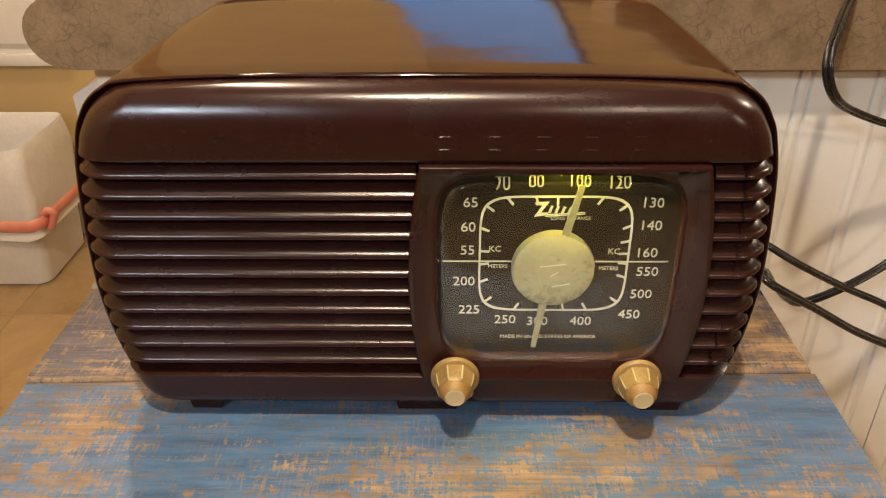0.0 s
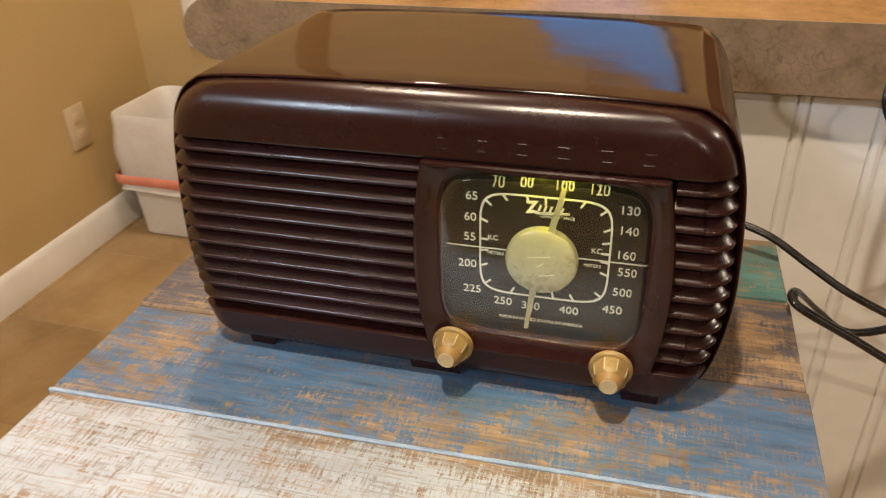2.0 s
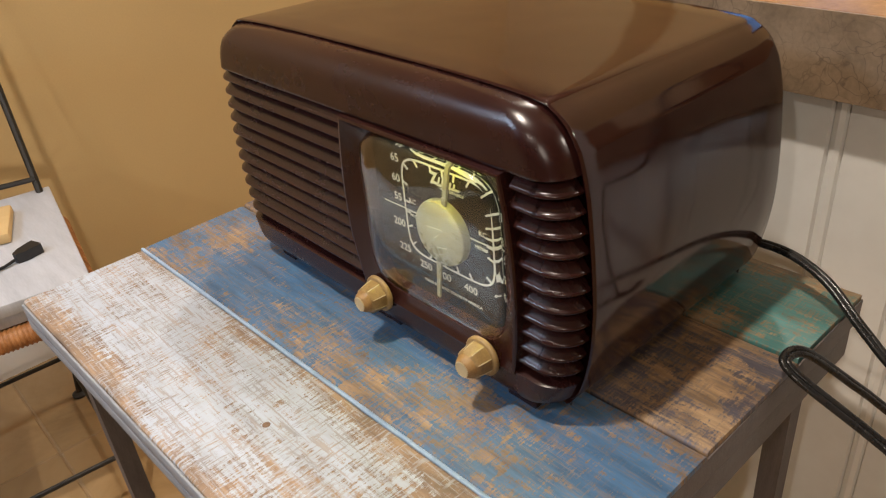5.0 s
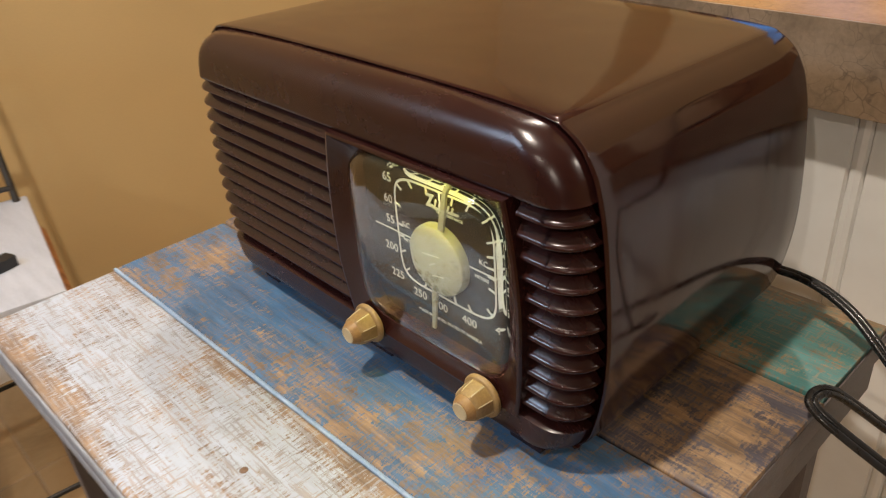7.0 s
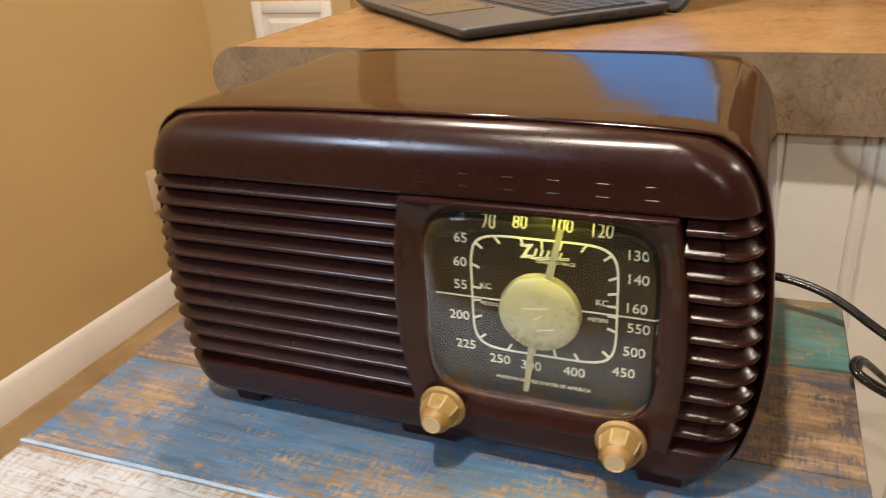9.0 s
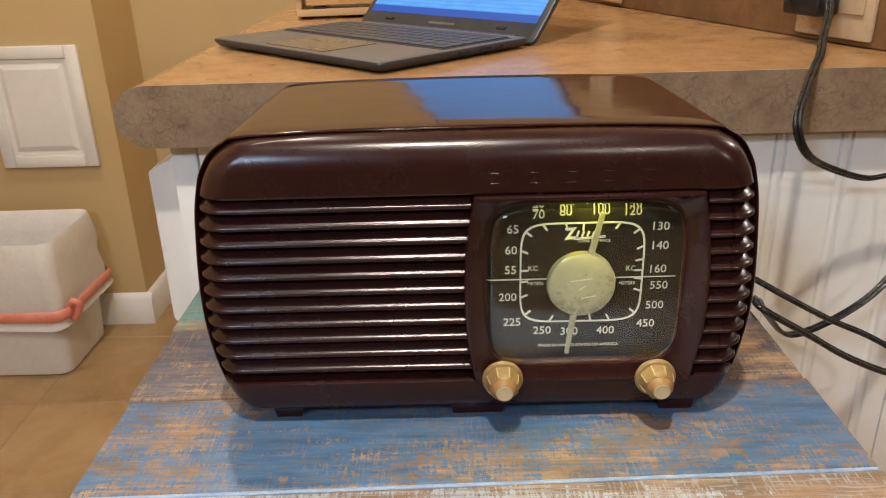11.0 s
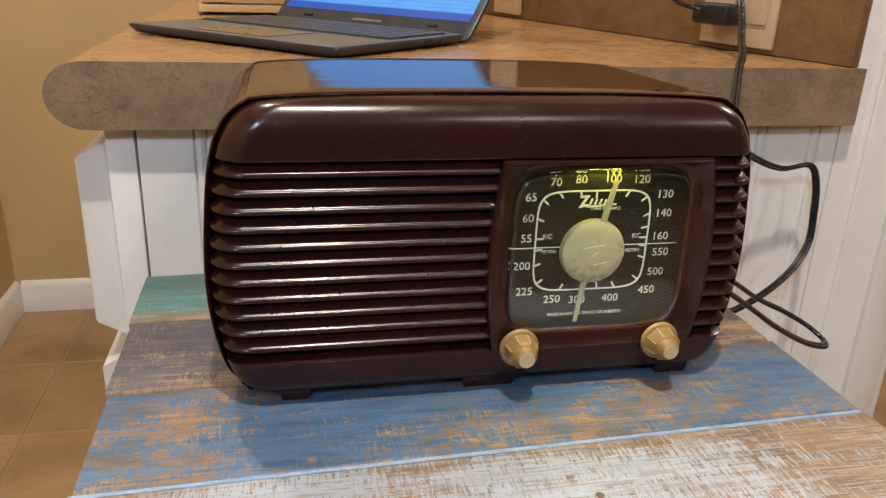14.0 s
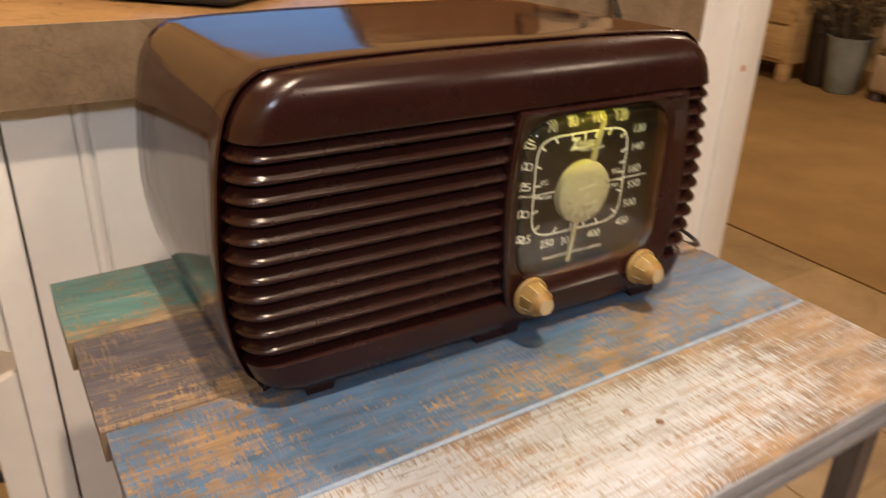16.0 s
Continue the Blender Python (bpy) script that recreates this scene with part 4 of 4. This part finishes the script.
build_cord()
wall_plate("counter_outlet", "almond double outlet plate on the brown splash", wall_block(0.084, 0.184, 0.0003, 0.006, COUNTER + 0.006, COUNTER + 0.122, 0.0025), PLATE_BEIGE,
           [wall_block(s - 0.017, s + 0.017, 0.0055, 0.0085, COUNTER + 0.03, COUNTER + 0.098, 0.001) for s in (0.111, 0.157)])
wall_plate("counter_outlet", "almond outlet plate farther along the splash", wall_block(0.553, 0.627, 0.0003, 0.006, COUNTER + 0.006, COUNTER + 0.122, 0.0025), PLATE_BEIGE,
           [wall_block(0.573, 0.607, 0.0055, 0.0085, COUNTER + 0.03, COUNTER + 0.098, 0.001)])
wall_plate("wall_outlet", "ivory outlet plate low on the tan wall", box(LEFT, LEFT + 0.006, 1.500, 1.570, 0.275, 0.390, 0.002), PLATE,
           [box(LEFT + 0.0055, LEFT + 0.008, 1.518, 1.552, z - 0.014, z + 0.014, 0.001) for z in (0.310, 0.355)])


def build_access_door():
    ob = thing("access_panel", (-1.065, NEAR_WALL, 0.62), "white framed access panel on the tan wall", "access panel")
    x0, x1, z0, z1, y = -1.190, -0.940, 0.467, 0.778, NEAR_WALL
    for a, b, c, d in ((x0, x0 + 0.032, z0, z1), (x1 - 0.032, x1, z0, z1), (x0 + 0.0325, x1 - 0.0325, z1 - 0.032, z1), (x0 + 0.0325, x1 - 0.0325, z0, z0 + 0.032)):
        part("frame_rail", box(a, b, y - 0.014, y - 0.0005, c, d, 0.004), TRIM_PAINT, ob)
    rows = [(0.0, y - 0.001), (0.0, y - 0.009), (0.010, y - 0.007), (0.024, y - 0.013)]
    a, b, c, d = x0 + 0.033, x1 - 0.033, z0 + 0.033, z1 - 0.033
    part("door_panel", loft([[Vector(p) for p in ((a + i, yy, c + i), (b - i, yy, c + i), (b - i, yy, d - i), (a + i, yy, d - i))] for i, yy in rows]), TRIM_PAINT, ob, "white raised panel", 15)


build_access_door()


def rounded_rect(x0, x1, y0, y1, r, z, n=5):
    pts = []
    for cx, cy, a0 in ((x1 - r, y1 - r, 0), (x0 + r, y1 - r, 90), (x0 + r, y0 + r, 180), (x1 - r, y0 + r, 270)):
        pts += [Vector((cx + r * math.cos(radians(a0 + 90 * k / n)), cy + r * math.sin(radians(a0 + 90 * k / n)), z)) for k in range(n + 1)]
    return pts


def build_bin():
    ob = thing("waste_bin", (-1.13, 1.71, 0), "white plastic waste bin with a liner and red drawstring", "waste bin")
    shape = lambda z, g=0.0: rounded_rect(-1.268 - 0.022 * z / 0.36 - g, -0.992 + 0.022 * z / 0.36 + g, 1.580 - 0.014 * z / 0.36 - g, 1.812 + 0.014 * z / 0.36 + g, 0.032, z, 7)
    part("body", loft([shape(0.0, -0.004), shape(0.004), shape(0.35), shape(0.352, -0.003), shape(0.02, -0.006)], True, True), BIN_PLASTIC, ob)
    rings = []
    for z, g, w in ((0.142, 0.022, 0.020), (0.165, 0.016, 0.012), (0.20, 0.015, 0.014), (0.24, 0.013, 0.016), (0.28, 0.010, 0.014), (0.32, 0.005, 0.010), (0.352, 0.0, 0.005), (0.360, -0.003, 0.003), (0.353, -0.009, 0.002), (0.30, -0.016, 0.004), (0.2, -0.024, 0.006)):
        rings.append([v + Vector((noise.noise(v * 15) * w, noise.noise(v * 15 + Vector((5, 0, 0))) * w, noise.noise(v * 9) * w)) for v in shape(z, g)])
    part("liner", loft(rings, False, False), BIN_BAG, ob, "crumpled white liner folded over the rim", 70)
    rings = [[v + Vector((0, 0, 0.010 * noise.noise(v * 6))) for v in shape(z, g)] for z, g in ((0.163, 0.0245), (0.167, 0.0275), (0.186, 0.0265), (0.190, 0.022))]
    part("drawstring", loft(rings, False, False), RED_TIE, ob, "red plastic drawstring band", 70)
    knot = [(-0.962, 1.592, 0.19), (-0.945, 1.585, 0.205), (-0.935, 1.588, 0.195), (-0.945, 1.59, 0.17), (-0.955, 1.592, 0.155)]
    part("tie_end", tube(spline(knot, 5), 0.009, 8), RED_TIE, ob, "loose end of the red drawstring", 70)


build_bin()


# ---- things on the counter ----
def build_laptop():
    f, u, v = Vector((-0.081, 0.569, 0)), Vector((-0.700, 0.714, 0)), Vector((0.714, 0.700, 0))
    z0 = COUNTER
    m = Matrix(((u.x, v.x, 0, f.x), (u.y, v.y, 0, f.y), (0, 0, 1, z0), (0, 0, 0, 1)))
    W, D = 0.286, 0.200
    lap = thing("laptop", tuple(f + u * W / 2 + v * D / 2 + Vector((0, 0, z0))), "slate grey laptop open with a lit blue display", "laptop")

    def plate(r, z, g=0.0):
        return [m @ p for p in rounded_rect(g, W - g, g, D - g * 0.5, r, z)]

    body = part("base", loft([plate(0.006, 0.0012, 0.008), plate(0.006, 0.0024, 0.004), plate(0.006, 0.0070, 0.0004), plate(0.006, 0.0088, 0.0), plate(0.006, 0.0102, 0.0005)]), LAPTOP_GREY, lap, "", 40)
    part("deck", loft([plate(0.006, 0.0103, 0.0015), plate(0.006, 0.0107, 0.002)]), LAPTOP_DECK, body, "silver keyboard deck")
    part("touchpad", box(0.095, 0.192, 0.010, 0.076, 0.0104, 0.0114, 0.0, m=m), LAPTOP_PAD, body, "dull brown-grey touchpad")
    part("key_well", box(0.010, 0.277, 0.086, 0.184, 0.0104, 0.0113, m=m), KEYCAP, body)
    for r in range(6):
        for c in range(15):
            x, y = 0.0125 + c * 0.0175, 0.0885 + r * 0.0157
            wide = 0.0158
            if r == 0 and 4 <= c <= 8:
                if c > 4:
                    continue
                wide = 0.0158 + 4 * 0.0175
            part("key", box(x, x + wide, y, y + 0.0138, 0.0112, 0.0126, m=m), KEYCAP, body, "", 0)
    # ports along the side edge
    for y0, y1, zz in ((0.098, 0.111, 0.0022), (0.128, 0.142, 0.0036), (0.156, 0.160, 0.0028)):
        part("port", box(-0.0006, 0.004, y0, y1, 0.0068 - zz / 2, 0.0068 + zz / 2, m=m), RUBBER, body)
    for px, py in ((0.03, 0.02), (W - 0.045, 0.02), (0.03, D - 0.03), (W - 0.045, D - 0.03)):
        part("rubber_foot", box(px, px + 0.018, py, py + 0.008, 0.0, 0.0024, 0.0005, m=m), RUBBER, body)
    part("hinge", tube([m @ Vector((0.02, D + 0.0025, 0.0068)), m @ Vector((W - 0.02, D + 0.0025, 0.0068))], 0.0044, 12), LAPTOP_GREY, lap)
    # lid leaning back
    lean = m @ Matrix.Translation((0, D + 0.0065, 0.0025)) @ Matrix.Rotation(radians(-43), 4, "X")
    H = 0.205
    lid_pts = lambda y, g: [lean @ Vector((p.x, y, p.y)) for p in rounded_rect(g, W - g, g, H - g, 0.008, 0)]
    lid = part("lid", loft([lid_pts(-0.002, 0.0012), lid_pts(-0.0012, 0), lid_pts(0.0035, 0), lid_pts(0.0048, 0.002)]), LAPTOP_GREY, lap, "", 40)
    bm = bmesh.new()
    corners = [(0.0085, 0.024), (W - 0.0085, 0.024), (W - 0.0085, H - 0.009), (0.0085, H - 0.009)]
    vs = [bm.verts.new(lean @ Vector((x, -0.0024, z))) for x, z in corners] + [bm.verts.new(lean @ Vector((x, -0.0019, z))) for x, z in corners]
    uv = bm.loops.layers.uv.new("uv")
    for q in ((3, 2, 1, 0), (4, 5, 6, 7), (0, 1, 5, 4), (1, 2, 6, 5), (2, 3, 7, 6), (3, 0, 4, 7)):
        face = bm.faces.new([vs[i] for i in q])
        for lp, i in zip(face.loops, q):
            x, z = corners[i % 4]
            lp[uv].uv = ((x - 0.0085) / (W - 0.017), (z - 0.024) / (H - 0.033))
    part("display", bm, SCREEN, lid, "lit blue display showing rows", 0)
    for x in (0.045, W - 0.058):
        part("bumper", box(x, x + 0.013, -0.0035, -0.0020, 0.0135, 0.0165, m=lean), RUBBER, lid)
    part("maker_bar", box(W / 2 - 0.021, W / 2 + 0.021, -0.0025, -0.0020, 0.0125, 0.0155, m=lean), LAPTOP_DECK, lid, "plain silver maker's bar")


build_laptop()


def build_tray():
    ob = thing("letter_tray", (-0.165, 1.10, COUNTER), "small stacked wooden tray at the back of the counter", "tray")
    m = Matrix.Translation((-0.165, 1.10, COUNTER)) @ Matrix.Rotation(radians(6), 4, "Z")
    for z in (0.004, 0.034):
        part("shelf", box(-0.075, 0.075, -0.05, 0.05, z, z + 0.007, 0.002, m=m), PINE, ob)
        part("lip", box(-0.075, 0.075, -0.054, -0.0505, z, z + 0.010, 0.001, m=m), PINE, ob)
    for x in (-0.071, 0.071):
        part("side", box(x - 0.003, x + 0.003, -0.045, 0.05, 0.0, 0.0335, 0.001, m=m), PINE, ob)
    jar = thing("glass_dish", (-0.15, 1.10, COUNTER + 0.0412), "small clear glass dish on the tray", "dish")
    part("bowl", turned([(0.014, 0.0), (0.024, 0.004), (0.030, 0.022), (0.031, 0.024), (0.029, 0.024), (0.022, 0.006), (0.002, 0.004)], (-0.15, 1.10, COUNTER + 0.0412), "z", 28), CLEAR_GLASS, jar)
    key = thing("key_bunch", (-0.19, 1.09, COUNTER + 0.0112), "bunch of metal keys lying on the tray", "keys")
    part("ring", tube(spline([(-0.205 + 0.012 * math.cos(a), 1.085 + 0.012 * math.sin(a), COUNTER + 0.0125) for a in [k * math.pi / 6 for k in range(13)]], 2), 0.0012, 6), LAPTOP_DECK, key)
    part("blade", box(-0.192, -0.150, 1.081, 1.089, COUNTER + 0.0112, COUNTER + 0.0132, 0.0005), LAPTOP_DECK, key)


build_tray()


# ---- the stool beside the table ----
def build_stool():
    ob = thing("wicker_chair", (-0.93, 0.17, 0), "black iron chair with a rattan-wrapped seat edge", "chair")
    corner, u, v = Vector((-0.750, 0.285, 0)), Vector((-0.985, 0.174, 0)), Vector((-0.174, -0.985, 0))
    W, D = 0.36, 0.36
    at = lambda a, b, z: corner + u * a + v * b + Vector((0, 0, z))
    # rattan-wrapped ring of the seat, wound in bands
    loop = [at(0.02, 0.0, 0.412), at(W - 0.02, 0.0, 0.412), at(W, 0.02, 0.412), at(W, D - 0.02, 0.412), at(W - 0.02, D, 0.412), at(0.02, D, 0.412), at(0, D - 0.02, 0.412), at(0, 0.02, 0.412), at(0.02, 0.0, 0.412)]
    pts = []
    for a, b in zip(loop, loop[1:]):
        n = max(int((b - a).length / 0.0016), 1)
        pts += [a.lerp(b, k / n) for k in range(n)]
    pts.append(loop[0])
    wraps = len(pts) / 4
    part("seat_edge", tube(pts, 0.017, 10, taper=lambda t: 1 + 0.07 * math.cos(2 * math.pi * wraps * t)), RATTAN, ob, "orange-brown rattan-wrapped seat edge", 80)
    part("seat", prism([tuple(at(a, b, 0).xy) for a, b in ((0.015, 0.015), (W - 0.015, 0.015), (W - 0.015, D - 0.015), (0.015, D - 0.015))], 0.400, 0.424), RATTAN, ob, "woven rattan seat")
    feet = {(0.0, 0.0): (-0.776, 0.253), (1.0, 0.0): (-1.160, 0.276), (0.0, 1.0): (-0.80, -0.10), (1.0, 1.0): (-1.16, -0.06)}
    for (a, b), (fx, fy) in feet.items():
        top = at(0.03 + a * (W - 0.06), 0.03 + b * (D - 0.06), 0.40)
        leg = part("leg", tube([top, top.lerp(Vector((fx, fy, 0.008)), 0.5), Vector((fx, fy, 0.008))], 0.0065, 10), BLACK_IRON, ob)
        part("foot_pad", turned([(0.014, 0.0), (0.016, 0.002), (0.016, 0.006), (0.008, 0.011)], (fx, fy, 0), "z", 16), BLACK_IRON, leg)

    def brace(p, q, z):
        (a, b), (c, d) = p, q
        pa, pb = Vector((*feet[p], 0.008)), Vector((*feet[q], 0.008))
        ta, tb = at(0.03 + a * (W - 0.06), 0.03 + b * (D - 0.06), 0.40), at(0.03 + c * (W - 0.06), 0.03 + d * (D - 0.06), 0.40)
        k = z / 0.40
        part("brace", tube([pa.lerp(ta, k), pb.lerp(tb, k)], 0.0045, 8), BLACK_IRON, ob)

    brace((0.0, 0.0), (0.0, 1.0), 0.11)
    brace((1.0, 0.0), (1.0, 1.0), 0.11)
    brace((0.0, 1.0), (1.0, 1.0), 0.16)
    brace((0.0, 0.0), (1.0, 0.0), 0.05)
    # backrest: bowed uprights, rails and scrolls
    lo, hi = at(W - 0.01, 0.01, 0.42), at(W - 0.01, D - 0.01, 0.42)
    tops = [p + u * 0.15 + Vector((0, 0, 0.42)) for p in (lo, hi)]
    for p, q in zip((lo, hi), tops):
        part("back_upright", tube(spline([p, p.lerp(q, 0.5) + u * 0.01, q]), 0.0065, 8), BLACK_IRON, ob)
    for k, r in ((0.18, 0.005), (0.62, 0.008), (1.0, 0.0115)):
        part("back_rail", tube(spline([lo.lerp(tops[0], k), (lo.lerp(tops[0], k) + hi.lerp(tops[1], k)) / 2 + u * 0.012, hi.lerp(tops[1], k)]), r, 8), BLACK_IRON, ob)
    for b in (0.10, 0.26):
        c = at(W - 0.01, b, 0.60) + u * 0.03
        pts = [c + v * (0.012 + 0.008 * t) * math.cos(t * 2.1) + Vector((0, 0, (0.012 + 0.008 * t) * 1.5 * math.sin(t * 2.1))) for t in [k * 0.25 for k in range(22)]]
        part("scroll", tube(pts, 0.0035, 7), BLACK_IRON, ob)
    board = thing("white_board", tuple(at(W / 2, D / 2, 0.4295)), "whitewashed board lying on the chair seat", "board")
    for z, g, nm in ((0.4295, 0.002, "lower_board"), (0.4515, -0.008, "upper_board")):
        mm = Matrix(((u.x, v.x, 0, corner.x), (u.y, v.y, 0, corner.y), (0, 0, 1, 0), (0, 0, 0, 1)))
        part(nm, box(g, W + 0.02 - g, g, D - g, z, z + 0.0205, 0.003, m=mm), BOARD_WHITE, board)
    top = 0.4725
    plug = thing("charger_plug", (-0.878, 0.245, top), "black charger plug with its cable on the board", "charger")
    rot = Matrix.Translation((-0.878, 0.248, top)) @ Matrix.Rotation(radians(20), 4, "Z")
    rings = [[rot @ Vector((x * w, y, z)) for x, z in ((-1, 0.0), (1, 0.0), (1, 0.016), (-1, 0.016))] for y, w in ((0.018, 0.011), (0.016, 0.0125), (-0.009, 0.0105), (-0.016, 0.007), (-0.022, 0.004))]
    part("plug_body", loft(rings), PLUG, plug)
    part("cable", tube(spline([(-0.871, 0.226, top + 0.006), (-0.868, 0.20, top + 0.003), (-0.885, 0.16, top + 0.003), (-0.93, 0.11, top + 0.003), (-0.99, 0.08, top + 0.003)]), 0.0025, 8), PLUG, plug)
    env = thing("paper_envelope", (-1.03, 0.185, top), "manila paper packet on the board", "envelope")
    mm = Matrix.Translation((-1.03, 0.185, top)) @ Matrix.Rotation(radians(-18), 4, "Z")
    part("packet", box(-0.06, 0.06, -0.08, 0.08, 0.0, 0.018, 0.004, m=mm), PAPER, env)
    part("flap", box(-0.058, 0.07, -0.09, -0.01, 0.0181, 0.0195, 0.0005, m=mm), PAPER, env)


build_stool()


# ---- the room beyond the partition ----
def build_next_room():
    chest = thing("chest_of_drawers", (3.95, 3.15, 0.006), "pale pine chest of drawers on short legs", "chest of drawers")
    part("carcass", box(3.78, 4.2, 2.77, 3.62, 0.11, 0.96, 0.006), PINE, chest)
    for r in range(4):
        for c in range(2):
            y0 = 2.80 + c * 0.40
            d = part("drawer", box(3.762, 3.7795, y0, y0 + 0.385, 0.135 + r * 0.2, 0.32 + r * 0.2, 0.005), PINE, chest)
            part("pull", turned([(0.012, 0), (0.008, -0.012), (0.017, -0.02), (0.012, -0.028)], (3.762, y0 + 0.19, 0.228 + r * 0.2), "x", 12), PINE, d)
    for y in (2.80, 3.58):
        for x in (3.81, 4.17):
            part("leg", box(x - 0.03, x + 0.03, y - 0.03, y + 0.03, 0.006, 0.1095, 0.004), PINE, chest)
    basket = thing("wicker_basket", (4.0, 2.66, 0.006), "tall dark wicker basket standing on the carpet", "basket")
    part("weave", turned([(0.09, 0.006), (0.10, 0.02), (0.115, 0.25), (0.12, 0.42), (0.112, 0.425), (0.10, 0.1)], (3.98, 2.66, 0), "z", 28, flute=lambda a, h: 1 + 0.02 * math.cos(14 * a + h * 60)), DARK_WICKER, basket)
    vase = thing("floor_vase", (3.9, 2.49, 0.006), "grey-green floor vase holding dried leaves", "vase")
    part("pot", turned([(0.075, 0.006), (0.085, 0.02), (0.10, 0.16), (0.118, 0.30), (0.12, 0.31), (0.11, 0.31), (0.09, 0.16)], (3.9, 2.49, 0), "z", 32), VASE, vase)
    rng = random.Random(4)
    bm, fl = bmesh.new(), bmesh.new()
    for i in range(70):
        a, lean_r = rng.uniform(0, 6.283), rng.uniform(0.05, 0.42)
        top = Vector((3.9 + lean_r * math.cos(a), 2.49 + lean_r * math.sin(a), rng.uniform(0.45, 0.98)))
        base = Vector((3.9 + 0.04 * math.cos(a), 2.49 + 0.04 * math.sin(a), 0.2))
        pts = spline([base, base.lerp(top, 0.5) + Vector((0, 0, 0.08)), top], 3)
        tube(pts, 0.003, 4, bm=bm)
        for k in range(14):
            p = base.lerp(top, rng.uniform(0.35, 1.0)) + Vector((rng.uniform(-0.04, 0.04), rng.uniform(-0.04, 0.04), rng.uniform(-0.02, 0.06)))
            d = Vector((rng.uniform(-1, 1), rng.uniform(-1, 1), rng.uniform(-0.4, 1))).normalized() * rng.uniform(0.02, 0.05)
            n = d.cross(Vector((rng.uniform(-1, 1), rng.uniform(-1, 1), 0.3))).normalized() * 0.008
            q = [bm.verts.new(x) for x in (p, p + d * 0.5 + n, p + d, p + d * 0.5 - n)]
            bm.faces.new(q)
        if i % 7 == 0:
            bmesh.ops.create_icosphere(fl, subdivisions=1, radius=0.028, matrix=Matrix.Translation(top))
    part("foliage", bm, DRIED, vase, "brown dried leaves and stems", 0)
    part("flowers", fl, PINK, vase, "faded pink dried flowers")
    sofa = thing("sofa", (4.1, 1.75, 0.006), "low beige upholstered sofa on the carpet", "sofa")
    part("base", box(3.86, 4.55, 0.95, 2.32, 0.05, 0.26, 0.03, 3), SOFA, sofa)
    for y in (0.98, 1.66):
        part("cushion", box(3.84, 4.40, y, y + 0.655, 0.262, 0.42, 0.045, 4), SOFA, sofa)
    part("backrest", box(4.36, 4.58, 0.95, 2.32, 0.262, 0.85, 0.05, 4), SOFA, sofa)
    for y in (1.0, 2.27):
        for x in (3.9, 4.5):
            part("leg", box(x - 0.02, x + 0.02, y - 0.02, y + 0.02, 0.006, 0.0495, 0.003), TABLE_LEG, sofa)


build_next_room()


# ---- lamps overhead ----
def build_fixtures():
    for lx, ly in LAMPS:
        f = thing("recessed_light", (lx, ly, CEILING), "white recessed ceiling light, assumed out of view, switched on", "ceiling light", "ceiling lights")
        part("trim_ring", turned([(0.100, -0.001), (0.124, -0.001), (0.126, -0.006), (0.120, -0.009), (0.104, -0.012), (0.100, -0.010)], (lx, ly, CEILING), "z", 32), TRIM_PAINT, f)
        part("lens", turned([(0.002, -0.004), (0.098, -0.004), (0.098, -0.002), (0.002, -0.002)], (lx, ly, CEILING), "z", 28), LENS_ON, f)
    for (eye, aim, r, _w, _t), glass, lab in zip(SPOTS, (LENS_COOL, LENS_ON), ("cool light from out of view, built as an assumed spot lamp on a ceiling stem", "small warm light from out of view, built as an assumed spot lamp on a ceiling stem")):
        f = thing("spot_lamp", (eye.x, eye.y, CEILING), lab, "spot lamp")
        m = look(eye, aim)
        part("stem", tube([eye + (eye - aim).normalized() * 0.05, Vector((eye.x, eye.y, CEILING - 0.01))], 0.008, 8), TRIM_PAINT, f)
        part("rose", turned([(0.05, -0.001), (0.05, -0.012), (0.005, -0.020)], (eye.x, eye.y, CEILING), "z", 24), TRIM_PAINT, f)
        bm = turned([(r * 0.6, 0.10), (r * 0.9, 0.095), (r + 0.006, 0.004), (r + 0.0085, -0.004), (r + 0.005, -0.003), (r + 0.002, 0.006), (0.002, 0.007)], (0, 0, 0), "z", 28)
        bm.transform(m)
        part("head", bm, TRIM_PAINT, f)
        bm = turned([(0.002, 0.001), (r, 0.001), (r, 0.004), (0.002, 0.004)], (0, 0, 0), "z", 24)
        bm.transform(m)
        part("lens", bm, glass, f)


build_fixtures()


# ---- floor tiles ----
def build_tiles():
    size, gap = 0.318, 0.003
    bm = box(0, size - gap, 0, size - gap, 0, 0.010, 0.0025, 1)
    me = mesh_of(bm, "tile", TILE, 30)
    x = LEFT - 0.29
    while x < 1.79:
        y = -3.314
        while y < 4.1:
            ob = new("tile", me)
            ob.location = (x, y, -0.010)
            ob.parent = FLOOR
            y += size
        x += size


build_tiles()
